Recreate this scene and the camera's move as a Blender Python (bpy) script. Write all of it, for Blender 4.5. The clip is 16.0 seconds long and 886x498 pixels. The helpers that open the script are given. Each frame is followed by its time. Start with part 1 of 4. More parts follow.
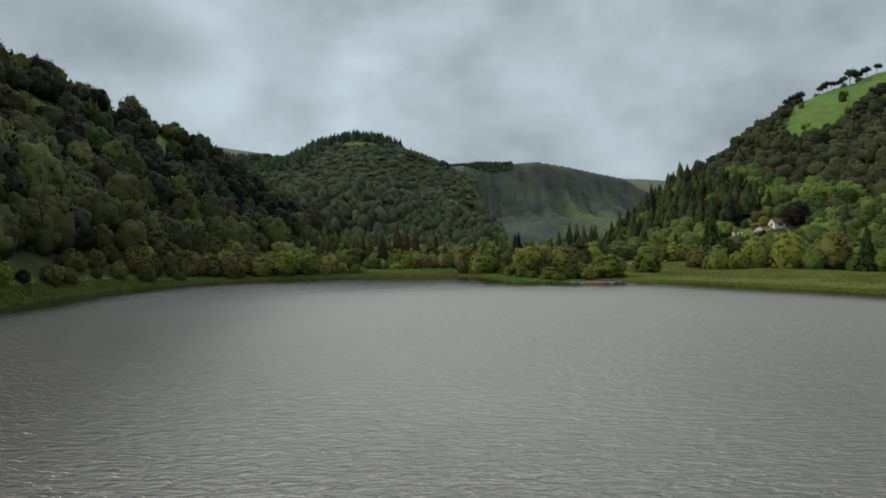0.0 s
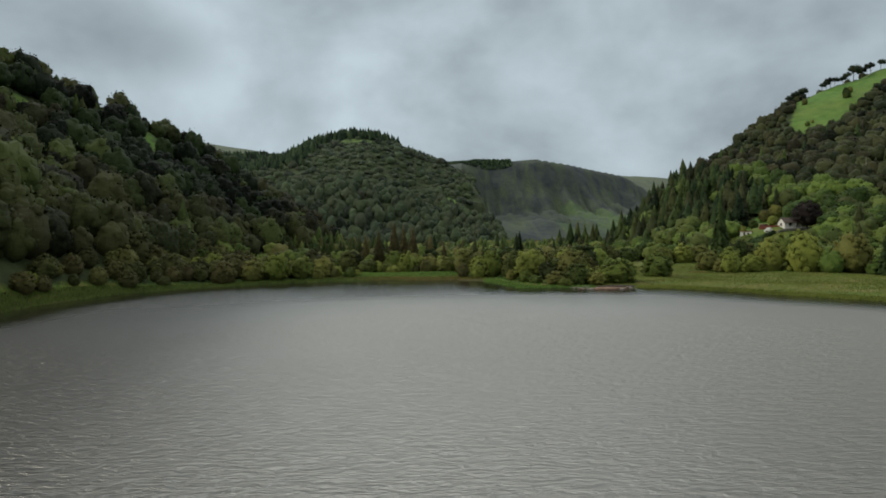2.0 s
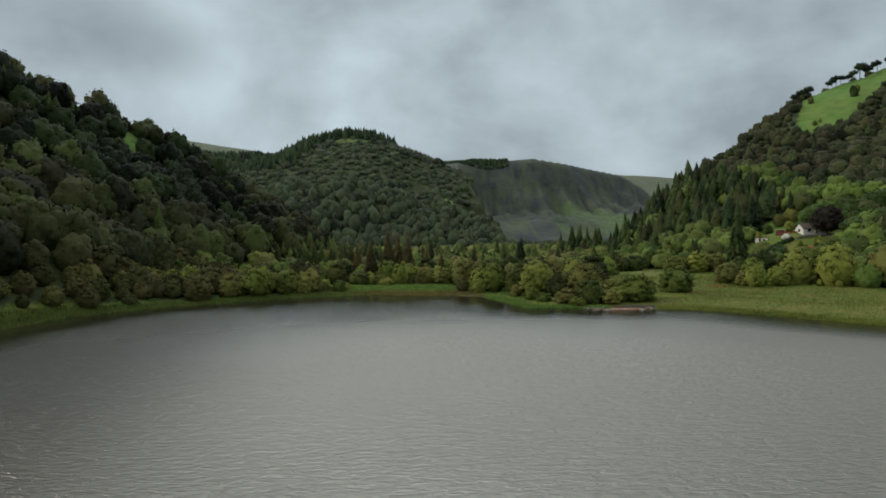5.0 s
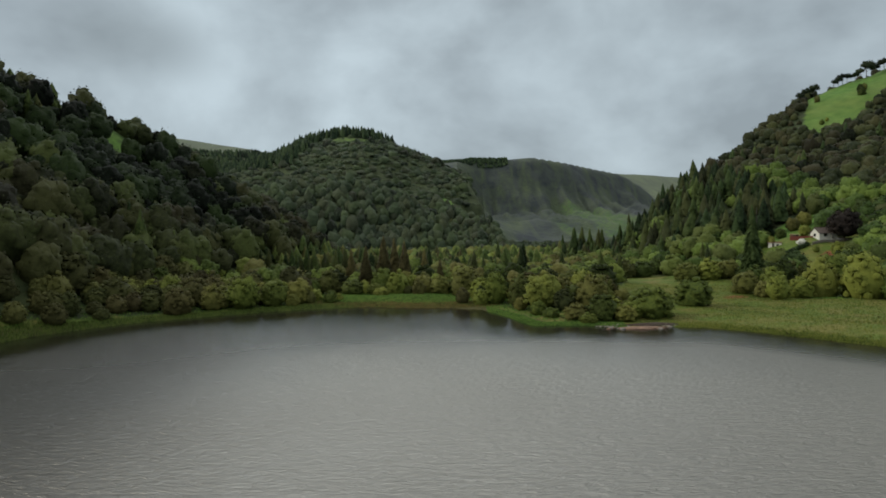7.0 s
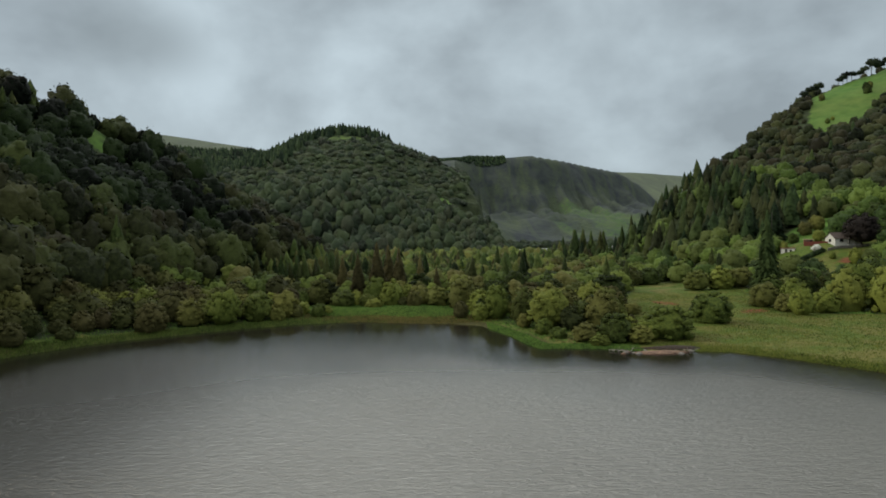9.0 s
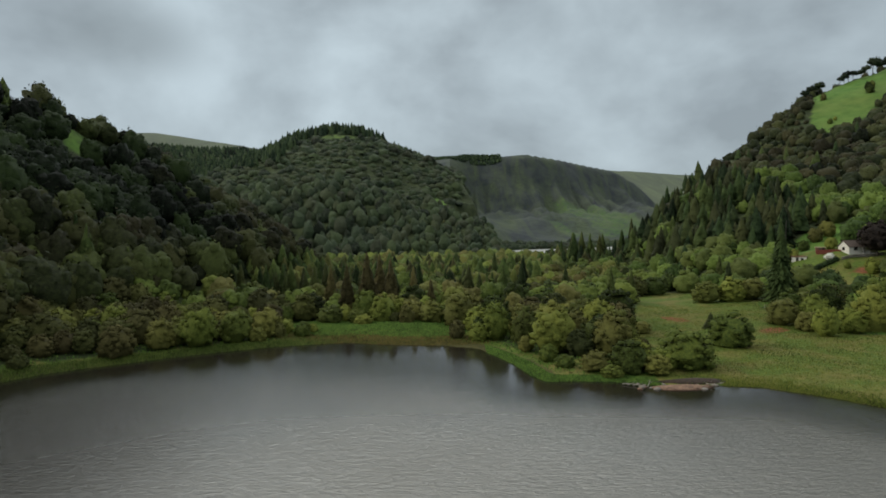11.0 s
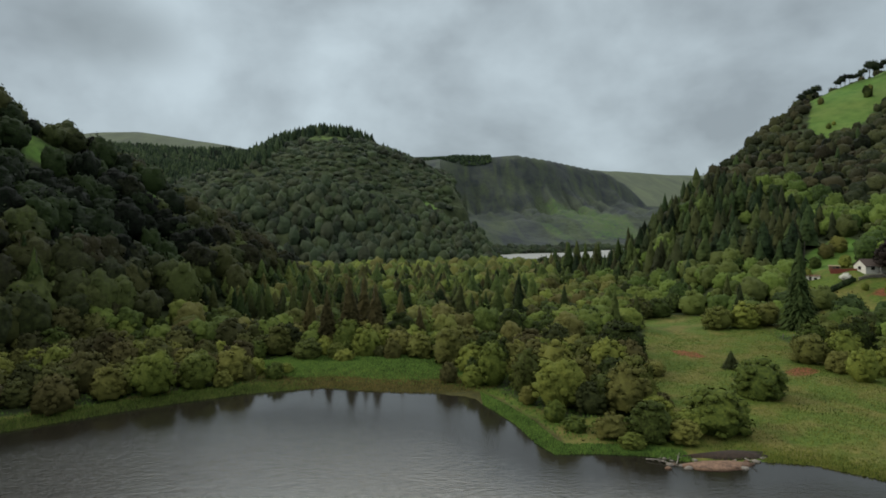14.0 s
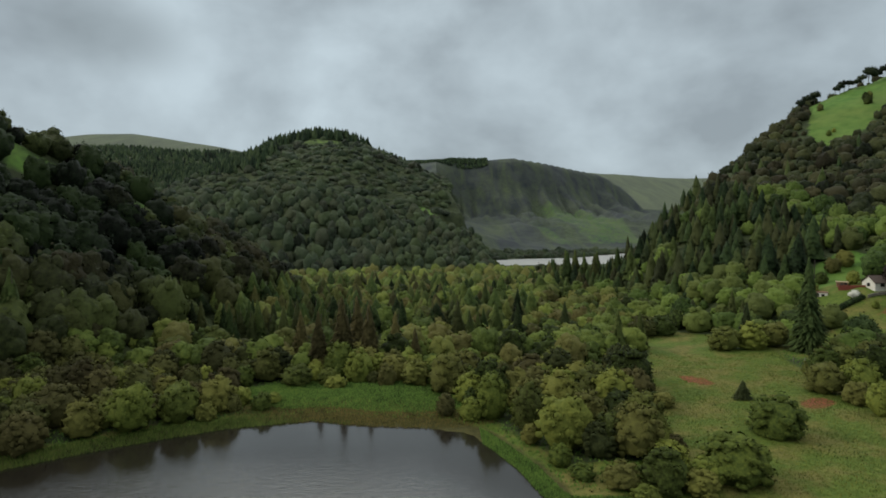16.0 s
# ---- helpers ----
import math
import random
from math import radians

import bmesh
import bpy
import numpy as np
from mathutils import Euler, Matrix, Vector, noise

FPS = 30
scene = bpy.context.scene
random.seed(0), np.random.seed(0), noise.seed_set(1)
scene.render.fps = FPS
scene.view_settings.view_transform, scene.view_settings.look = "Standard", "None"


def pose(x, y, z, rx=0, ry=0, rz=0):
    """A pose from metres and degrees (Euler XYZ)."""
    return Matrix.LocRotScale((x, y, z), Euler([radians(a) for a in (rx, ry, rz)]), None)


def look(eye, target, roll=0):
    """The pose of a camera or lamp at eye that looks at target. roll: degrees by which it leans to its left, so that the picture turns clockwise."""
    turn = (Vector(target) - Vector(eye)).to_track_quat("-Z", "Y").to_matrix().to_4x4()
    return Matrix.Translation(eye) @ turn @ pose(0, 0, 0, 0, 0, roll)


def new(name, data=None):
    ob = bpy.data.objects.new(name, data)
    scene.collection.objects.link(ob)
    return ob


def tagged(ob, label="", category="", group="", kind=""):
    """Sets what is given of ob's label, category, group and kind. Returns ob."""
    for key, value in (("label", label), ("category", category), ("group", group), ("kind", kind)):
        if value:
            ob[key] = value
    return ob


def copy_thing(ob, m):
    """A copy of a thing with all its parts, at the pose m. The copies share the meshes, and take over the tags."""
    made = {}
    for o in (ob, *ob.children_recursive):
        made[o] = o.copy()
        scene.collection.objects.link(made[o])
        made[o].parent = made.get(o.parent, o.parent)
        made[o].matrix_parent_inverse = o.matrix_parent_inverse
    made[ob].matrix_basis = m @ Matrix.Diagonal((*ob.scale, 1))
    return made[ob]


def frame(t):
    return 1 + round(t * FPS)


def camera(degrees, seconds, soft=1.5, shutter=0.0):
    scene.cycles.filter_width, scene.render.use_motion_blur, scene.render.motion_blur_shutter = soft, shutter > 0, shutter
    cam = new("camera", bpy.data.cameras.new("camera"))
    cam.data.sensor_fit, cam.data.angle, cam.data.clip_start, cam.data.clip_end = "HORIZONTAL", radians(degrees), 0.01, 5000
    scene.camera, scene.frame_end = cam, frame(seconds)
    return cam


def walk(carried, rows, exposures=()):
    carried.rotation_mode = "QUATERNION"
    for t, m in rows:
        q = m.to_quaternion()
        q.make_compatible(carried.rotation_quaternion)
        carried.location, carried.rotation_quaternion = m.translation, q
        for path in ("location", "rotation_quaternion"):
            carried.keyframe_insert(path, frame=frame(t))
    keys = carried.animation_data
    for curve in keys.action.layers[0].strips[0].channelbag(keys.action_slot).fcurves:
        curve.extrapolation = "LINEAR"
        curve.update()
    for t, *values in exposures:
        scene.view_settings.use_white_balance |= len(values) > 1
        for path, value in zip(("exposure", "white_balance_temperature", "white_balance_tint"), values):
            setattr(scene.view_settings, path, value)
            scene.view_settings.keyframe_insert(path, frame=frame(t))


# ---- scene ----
cam = camera(76.0, 16.0, soft=1.75)

PATH = [
    (0, (1.194, -34.688, 11.166), (1.128, -32.689, 11.149), -0.8),
    (0.5, (0.996, -32.554, 11.455), (0.932, -30.555, 11.435), -0.9),
    (1, (0.816, -30.269, 11.843), (0.754, -28.27, 11.819), -0.9),
    (1.5, (0.654, -27.856, 12.306), (0.593, -25.857, 12.281), -0.9),
    (2, (0.508, -25.338, 12.828), (0.449, -23.339, 12.802), -0.9),
    (2.5, (0.378, -22.732, 13.394), (0.321, -20.733, 13.367), -0.9),
    (3, (0.263, -20.053, 13.991), (0.208, -18.054, 13.964), -0.9),
    (3.5, (0.162, -17.313, 14.612), (0.109, -15.314, 14.584), -0.9),
    (4, (0.074, -14.522, 15.25), (0.023, -12.523, 15.222), -0.9),
    (4.5, (-0.001, -11.689, 15.901), (-0.051, -9.69, 15.872), -1.0),
    (5, (-0.065, -8.819, 16.564), (-0.113, -6.819, 16.535), -1.0),
    (5.5, (-0.117, -5.916, 17.239), (-0.165, -3.917, 17.209), -1.0),
    (6, (-0.161, -2.986, 17.927), (-0.207, -0.987, 17.896), -1.0),
    (6.5, (-0.194, -0.031, 18.631), (-0.239, 1.968, 18.598), -1.0),
    (7, (-0.22, 2.946, 19.355), (-0.264, 4.945, 19.321), -1.0),
    (7.5, (-0.239, 5.943, 20.103), (-0.281, 7.942, 20.067), -1.0),
    (8, (-0.251, 8.956, 20.88), (-0.291, 10.955, 20.842), -1.0),
    (8.5, (-0.257, 11.981, 21.69), (-0.294, 13.98, 21.65), -1.0),
    (9, (-0.258, 15.014, 22.538), (-0.293, 17.013, 22.496), -1.0),
    (9.5, (-0.256, 18.048, 23.427), (-0.287, 20.047, 23.383), -1.0),
    (10, (-0.25, 21.076, 24.362), (-0.278, 23.076, 24.317), -1.0),
    (10.5, (-0.242, 24.089, 25.345), (-0.265, 26.088, 25.297), -1.0),
    (11, (-0.233, 27.073, 26.375), (-0.251, 29.072, 26.326), -1.0),
    (11.5, (-0.223, 30.015, 27.454), (-0.236, 32.014, 27.403), -1.0),
    (12, (-0.213, 32.897, 28.576), (-0.22, 34.896, 28.525), -1.0),
    (12.5, (-0.204, 35.697, 29.739), (-0.206, 37.696, 29.687), -1.0),
    (13, (-0.198, 38.391, 30.935), (-0.193, 40.39, 30.882), -1.0),
    (13.5, (-0.194, 40.951, 32.152), (-0.183, 42.95, 32.099), -1.0),
    (14, (-0.193, 43.343, 33.38), (-0.176, 45.342, 33.327), -1.0),
    (14.5, (-0.197, 45.53, 34.6), (-0.175, 47.529, 34.548), -1.0),
    (15, (-0.207, 47.469, 35.793), (-0.18, 49.468, 35.743), -1.0),
    (15.5, (-0.222, 49.112, 36.936), (-0.193, 51.111, 36.887), -1.0),
    (16, (-0.245, 50.406, 37.999), (-0.214, 52.405, 37.952), -0.9),
]
walk(cam, [(t, look(eye, target, roll)) for t, eye, target, roll in PATH])

# ---- light ----
SUN_AZ, SUN_EL = radians(-84), radians(31)   # azimuth from +y towards +x
world = bpy.data.worlds.new("overcast_sky")
scene.world = world
world.use_nodes = True
wn, wl = world.node_tree.nodes, world.node_tree.links
wn.clear()


def wnode(kind, **values):
    n = wn.new(kind)
    for k, v in values.items():
        n.inputs[k].default_value = v
    return n


w_out = wn.new("ShaderNodeOutputWorld")
w_bg = wnode("ShaderNodeBackground", Strength=1.0)
w_sky = wn.new("ShaderNodeTexSky")
w_sky.sky_type, w_sky.sun_disc = "NISHITA", False
w_sky.sun_elevation, w_sky.sun_rotation = SUN_EL, SUN_AZ
w_co = wn.new("ShaderNodeTexCoord")
w_map = wnode("ShaderNodeMapping", Scale=(1.0, 1.0, 1.35), Location=(3.1, 0.4, 0.9))
w_n1 = wnode("ShaderNodeTexNoise", Scale=2.6, Detail=6.0, Roughness=0.5, Distortion=0.25)
w_n2 = wnode("ShaderNodeTexNoise", Scale=6.5, Detail=4.0, Roughness=0.5)
w_mix = wn.new("ShaderNodeMix")
w_mix.data_type = "FLOAT"
w_mix.inputs[0].default_value = 0.3
w_ramp = wn.new("ShaderNodeValToRGB")
cr = w_ramp.color_ramp
cr.elements[0].position, cr.elements[0].color = 0.36, (0.285, 0.335, 0.366, 1)
cr.elements[1].position, cr.elements[1].color = 0.60, (0.525, 0.622, 0.674, 1)
w_tint = wn.new("ShaderNodeMix")
w_tint.data_type = "RGBA"
w_tint.inputs[0].default_value = 0.006
wl.new(w_co.outputs["Generated"], w_map.inputs["Vector"])
wl.new(w_map.outputs["Vector"], w_n1.inputs["Vector"])
wl.new(w_map.outputs["Vector"], w_n2.inputs["Vector"])
wl.new(w_n1.outputs["Fac"], w_mix.inputs[2])
wl.new(w_n2.outputs["Fac"], w_mix.inputs[3])
wl.new(w_mix.outputs[0], w_ramp.inputs["Fac"])
wl.new(w_ramp.outputs["Color"], w_tint.inputs[6])
wl.new(w_sky.outputs["Color"], w_tint.inputs[7])
# an overcast sky is brighter overhead than near the horizon
w_sep = wn.new("ShaderNodeSeparateXYZ")
wl.new(w_co.outputs["Generated"], w_sep.inputs[0])
w_up = wn.new("ShaderNodeMapRange")
w_up.interpolation_type = "SMOOTHSTEP"
for k, v in (("From Min", 0.40), ("From Max", 0.85), ("To Min", 1.0), ("To Max", 2.8)):
    w_up.inputs[k].default_value = v
wl.new(w_sep.outputs["Z"], w_up.inputs["Value"])
# the cloud is thinnest high up ahead
w_near = wn.new("ShaderNodeVectorMath")
w_near.operation = "DISTANCE"
w_near.inputs[1].default_value = (-0.12, 0.74, 0.66)
wl.new(w_co.outputs["Generated"], w_near.inputs[0])
w_thin = wn.new("ShaderNodeMapRange")
w_thin.interpolation_type = "SMOOTHSTEP"
for k, v in (("From Min", 0.10), ("From Max", 0.66), ("To Min", 4.0), ("To Max", 0.0)):
    w_thin.inputs[k].default_value = v
wl.new(w_near.outputs["Value"], w_thin.inputs["Value"])
w_lift = wn.new("ShaderNodeMapRange")
w_lift.interpolation_type = "SMOOTHSTEP"
for k, v in (("From Min", 0.40), ("From Max", 0.60), ("To Min", 0.0), ("To Max", 1.0)):
    w_lift.inputs[k].default_value = v
wl.new(w_sep.outputs["Z"], w_lift.inputs["Value"])
w_glow = wn.new("ShaderNodeMath")
w_glow.operation = "MULTIPLY_ADD"
wl.new(w_thin.outputs["Result"], w_glow.inputs[0])
wl.new(w_lift.outputs["Result"], w_glow.inputs[1])
wl.new(w_up.outputs["Result"], w_glow.inputs[2])
wl.new(w_glow.outputs[0], w_bg.inputs["Strength"])
# the dense dark cloud over the southern ridge
w_dist = wn.new("ShaderNodeVectorMath")
w_dist.operation = "DISTANCE"
w_dist.inputs[1].default_value = (-0.47, 0.83, 0.25)
w_flat = wnode("ShaderNodeMapping", Scale=(1.0, 1.0, 1.9), Location=(0, 0, -0.32))
wl.new(w_co.outputs["Generated"], w_flat.inputs["Vector"])
wl.new(w_flat.outputs["Vector"], w_dist.inputs[0])
w_dark = wn.new("ShaderNodeMapRange")
w_dark.interpolation_type = "SMOOTHSTEP"
for k, v in (("From Min", 0.02), ("From Max", 0.16), ("To Min", 0.62), ("To Max", 1.0)):
    w_dark.inputs[k].default_value = v
wl.new(w_dist.outputs["Value"], w_dark.inputs["Value"])
w_warm = wn.new("ShaderNodeMix")
w_warm.data_type = "RGBA"
w_warm.inputs[7].default_value = (0.412, 0.418, 0.398, 1)
w_high = wn.new("ShaderNodeMapRange")
for k, v in (("From Min", 0.40), ("From Max", 0.70), ("To Min", 0.0), ("To Max", 0.85)):
    w_high.inputs[k].default_value = v
wl.new(w_sep.outputs["Z"], w_high.inputs["Value"])
wl.new(w_high.outputs["Result"], w_warm.inputs[0])
wl.new(w_tint.outputs[2], w_warm.inputs[6])
w_shade = wn.new("ShaderNodeMix")
w_shade.data_type, w_shade.blend_type = "RGBA", "MULTIPLY"
w_shade.inputs[0].default_value = 1.0
wl.new(w_warm.outputs[2], w_shade.inputs[6])
wl.new(w_dark.outputs["Result"], w_shade.inputs[7])
wl.new(w_shade.outputs[2], w_bg.inputs["Color"])
wl.new(w_bg.outputs["Background"], w_out.inputs["Surface"])

sun_data = bpy.data.lights.new("sun", "SUN")
sun_data.energy, sun_data.angle, sun_data.color = 1.6, radians(10), (1.0, 0.95, 0.82)
sun_ob = new("sun", sun_data)
sun_dir = Vector((math.sin(SUN_AZ) * math.cos(SUN_EL), math.cos(SUN_AZ) * math.cos(SUN_EL), math.sin(SUN_EL)))
sun_ob.matrix_world = look(sun_dir * 900, (0, 0, 0))


# ---- materials ----
def material(name):
    m = bpy.data.materials.new(name)
    m.use_nodes = True
    return m, m.node_tree.nodes, m.node_tree.links, m.node_tree.nodes["Principled BSDF"]


def ramp(nodes, stops):
    r = nodes.new("ShaderNodeValToRGB")
    e = r.color_ramp.elements
    while len(e) < len(stops):
        e.new(0.5)
    for el, (p, c) in zip(e, stops):
        el.position, el.color = p, (*c, 1)
    return r


def noise_node(nodes, links, scale, detail=4.0, rough=0.55, stretch=None):
    g = nodes.new("ShaderNodeNewGeometry")
    n = nodes.new("ShaderNodeTexNoise")
    n.inputs["Scale"].default_value, n.inputs["Detail"].default_value = scale, detail
    n.inputs["Roughness"].default_value = rough
    if stretch:
        mp = nodes.new("ShaderNodeMapping")
        mp.inputs["Scale"].default_value = stretch
        links.new(g.outputs["Position"], mp.inputs["Vector"])
        links.new(mp.outputs["Vector"], n.inputs["Vector"])
    else:
        links.new(g.outputs["Position"], n.inputs["Vector"])
    return n


def mix_rgb(nodes, links, fac, a, b, mode="MIX"):
    m = nodes.new("ShaderNodeMix")
    m.data_type, m.blend_type = "RGBA", mode
    for sock, v in ((m.inputs[0], fac), (m.inputs[6], a), (m.inputs[7], b)):
        if isinstance(v, (int, float)):
            sock.default_value = v
        elif isinstance(v, tuple):
            sock.default_value = (*v, 1)
        else:
            links.new(v, sock)
    return m.outputs[2]


def bump(nodes, links, bsdf, source, strength, distance):
    b = nodes.new("ShaderNodeBump")
    b.inputs["Strength"].default_value, b.inputs["Distance"].default_value = strength, distance
    links.new(source, b.inputs["Height"])
    links.new(b.outputs["Normal"], bsdf.inputs["Normal"])


def foliage(name, dark, mid, light, patch=0.03, rough=0.75, tone="tree", relief=0.16, brown=None, grain=1.1):
    """Leaves: broad patches of tone, a tone for each tree, and a fine mottling of sprays."""
    m, n, l, p = material(name)
    big = noise_node(n, l, patch, 2.0)
    fine = noise_node(n, l, grain, 4.0, 0.62)
    if tone == "tree":
        at = n.new("ShaderNodeAttribute")
        at.attribute_name = "tone"
        own = at.outputs["Fac"]
    elif tone == "island":
        own = n.new("ShaderNodeNewGeometry").outputs["Random Per Island"]
    else:
        own = n.new("ShaderNodeObjectInfo").outputs["Random"]
    total = None
    for source, weight in ((own, 0.46), (big.outputs["Fac"], 0.45), (fine.outputs["Fac"], 0.62)):
        a = n.new("ShaderNodeMath")
        a.operation = "MULTIPLY_ADD"
        l.new(source, a.inputs[0])
        a.inputs[1].default_value = weight
        if total is None:
            a.inputs[2].default_value = 0.0
        else:
            l.new(total, a.inputs[2])
        total = a.outputs[0]
    # the lowest stop paints shaded gaps between sprays into the leaf colour
    r = ramp(n, [(0.50, tuple(0.3 * v for v in dark)), (0.62, dark), (0.78, mid), (1.06, light)])
    l.new(total, r.inputs["Fac"])
    col = r.outputs["Color"]
    if brown:
        # some trees of another kind, browner than the rest
        k = n.new("ShaderNodeMath")
        k.operation = "MULTIPLY"
        l.new(own, k.inputs[0])
        k.inputs[1].default_value = 7.31
        w = n.new("ShaderNodeMath")
        w.operation = "FRACT"
        l.new(k.outputs[0], w.inputs[0])
        g = n.new("ShaderNodeMapRange")
        for key, v in (("From Min", 0.45), ("From Max", 0.92), ("To Min", 0.0), ("To Max", 0.55)):
            g.inputs[key].default_value = v
        l.new(w.outputs[0], g.inputs["Value"])
        col = mix_rgb(n, l, g.outputs["Result"], col, brown)
    l.new(col, p.inputs["Base Color"])
    p.inputs["Roughness"].default_value = rough
    p.inputs["Specular IOR Level"].default_value = 0.06
    leafy = noise_node(n, l, grain * 1.7, 4.0, 0.65)
    bump(n, l, p, leafy.outputs["Fac"], 0.9, relief / grain * 1.5)
    return m


M_WILLOW = foliage("willow_leaves", (0.036, 0.052, 0.011), (0.076, 0.096, 0.018), (0.136, 0.150, 0.028), tone="object", brown=(0.088, 0.072, 0.025), grain=1.8)
M_ALDER = foliage("alder_leaves", (0.022, 0.028, 0.009), (0.044, 0.049, 0.015), (0.080, 0.082, 0.024), tone="object", brown=(0.055, 0.042, 0.018), grain=1.8)
M_WILLOW_FAR = foliage("wet_wood_leaves", (0.038, 0.055, 0.012), (0.070, 0.096, 0.020), (0.118, 0.142, 0.029), patch=0.02, brown=(0.092, 0.066, 0.025), grain=1.1)
# oak leaves darkened: the left slope's shade is part of this colour
M_OAK_SHADED = foliage("shaded_oak_leaves", (0.012, 0.015, 0.006), (0.026, 0.033, 0.011), (0.049, 0.062, 0.017), patch=0.022, brown=(0.032, 0.027, 0.012), grain=0.9)
M_MIXED = foliage("mixed_wood_leaves", (0.028, 0.048, 0.011), (0.054, 0.083, 0.017), (0.094, 0.132, 0.026), patch=0.025, brown=(0.060, 0.060, 0.021), grain=1)
M_SCRUB = foliage("heath_scrub_leaves", (0.012, 0.017, 0.007), (0.026, 0.032, 0.013), (0.050, 0.055, 0.020), patch=0.015, brown=(0.038, 0.030, 0.016), grain=0.6)
# low contrast in the hill's leaf colours imitates haze over the distance
M_HILL_HAZY = foliage("hazy_hill_leaves", (0.023, 0.034, 0.019), (0.030, 0.044, 0.022), (0.043, 0.059, 0.026), patch=0.008, brown=(0.038, 0.040, 0.023), grain=0.32)
M_SPRUCE = foliage("spruce_needles", (0.018, 0.031, 0.011), (0.036, 0.056, 0.016), (0.064, 0.082, 0.022), tone="object", brown=(0.046, 0.044, 0.018), grain=1.5)
M_SPRUCE_FAR = foliage("spruce_wood_needles", (0.026, 0.043, 0.014), (0.054, 0.080, 0.021), (0.098, 0.118, 0.029), patch=0.02, brown=(0.068, 0.050, 0.021), grain=0.9)
M_FIR_FAR = foliage("fir_wood_needles", (0.015, 0.027, 0.011), (0.030, 0.049, 0.016), (0.056, 0.074, 0.021), patch=0.02, brown=(0.040, 0.034, 0.016), grain=0.9)
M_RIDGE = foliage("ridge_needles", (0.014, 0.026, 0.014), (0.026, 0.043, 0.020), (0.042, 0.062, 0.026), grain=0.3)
M_PINE = foliage("pine_needles", (0.012, 0.018, 0.010), (0.022, 0.032, 0.016), (0.036, 0.046, 0.022), tone="object")
M_BEECH = foliage("copper_beech_leaves", (0.012, 0.010, 0.009), (0.022, 0.017, 0.014), (0.036, 0.026, 0.020), tone="object")
# near-black evergreens: the slope's shade is painted into the leaf colour
M_YEW_SHADED = foliage("shaded_evergreen_leaves", (0.004, 0.007, 0.003), (0.008, 0.014, 0.005), (0.018, 0.030, 0.008), patch=0.02, grain=0.8)
M_LARCH = foliage("larch_needles", (0.038, 0.034, 0.013), (0.062, 0.053, 0.020), (0.088, 0.078, 0.027), tone="object", grain=1.3)
M_FIR = foliage("fir_needles", (0.026, 0.044, 0.016), (0.040, 0.062, 0.020), (0.060, 0.082, 0.025), tone="object")
M_MEADOW = foliage("meadow_blades", (0.050, 0.070, 0.012), (0.086, 0.106, 0.018), (0.126, 0.130, 0.028), patch=0.05, relief=0.02, tone="island", grain=0.5)
M_GRASS = foliage("reed_blades", (0.034, 0.056, 0.011), (0.058, 0.086, 0.017), (0.092, 0.110, 0.026), patch=0.06, relief=0.02, tone="island", grain=0.5)
M_SEDGE = foliage("sedge_blades", (0.045, 0.046, 0.012), (0.072, 0.068, 0.018), (0.12, 0.088, 0.03), patch=0.08, relief=0.02, tone="island", grain=0.5)
M_FERN = foliage("bracken_fronds", (0.045, 0.085, 0.018), (0.070, 0.130, 0.025), (0.11, 0.165, 0.03), relief=0.02, tone="island", grain=0.5)


def plain(name, dark, light, scale, rough=0.8, bump_d=0.02, metal=0.0):
    m, n, l, p = material(name)
    t = noise_node(n, l, scale, 5.0, 0.6)
    r = ramp(n, [(0.3, dark), (0.7, light)])
    l.new(t.outputs["Fac"], r.inputs["Fac"])
    l.new(r.outputs["Color"], p.inputs["Base Color"])
    p.inputs["Roughness"].default_value, p.inputs["Metallic"].default_value = rough, metal
    bump(n, l, p, t.outputs["Fac"], 0.6, bump_d)
    return m


M_BARK = plain("bark", (0.035, 0.028, 0.02), (0.09, 0.075, 0.055), 3.0)
M_DEAD = plain("bleached_wood", (0.14, 0.12, 0.10), (0.30, 0.27, 0.23), 4.0)
M_WALL = plain("white_render", (0.55, 0.52, 0.46), (0.70, 0.67, 0.60), 1.5)
M_SLATE = plain("roof_slate", (0.045, 0.032, 0.026), (0.085, 0.060, 0.048), 2.5, 0.95)
M_FRAME = plain("dark_joinery", (0.03, 0.025, 0.02), (0.06, 0.05, 0.04), 6.0, 0.5)
M_REDWOOD = plain("red_painted_boards", (0.17, 0.035, 0.022), (0.27, 0.06, 0.035), 2.0, 0.65)
M_TAN = plain("tan_sheet_roof", (0.30, 0.22, 0.13), (0.42, 0.32, 0.2), 2.0, 0.6)
M_RUST = plain("rusty_sheet_roof", (0.13, 0.06, 0.035), (0.22, 0.11, 0.06), 2.0, 0.7)
M_STONE = plain("field_stone", (0.10, 0.09, 0.075), (0.24, 0.21, 0.18), 1.2, 0.85, 0.05)
M_SHINGLE = plain("wet_shingle", (0.050, 0.027, 0.017), (0.24, 0.14, 0.088), 1.6, 0.85, 0.08)
M_PEAT = plain("wet_peat", (0.014, 0.009, 0.006), (0.042, 0.024, 0.015), 1.8, 0.95, 0.12)
M_BLOSSOM = foliage("blossom", (0.16, 0.18, 0.12), (0.36, 0.36, 0.30), (0.55, 0.54, 0.48), grain=2.0, tone="object")
M_POST = plain("weathered_posts", (0.13, 0.115, 0.09), (0.27, 0.24, 0.2), 5.0)
mg, _n, _l, _p = material("window_glass")
M_GLASS = mg
_p.inputs["Base Color"].default_value, _p.inputs["Roughness"].default_value = (0.012, 0.014, 0.016, 1), 0.06


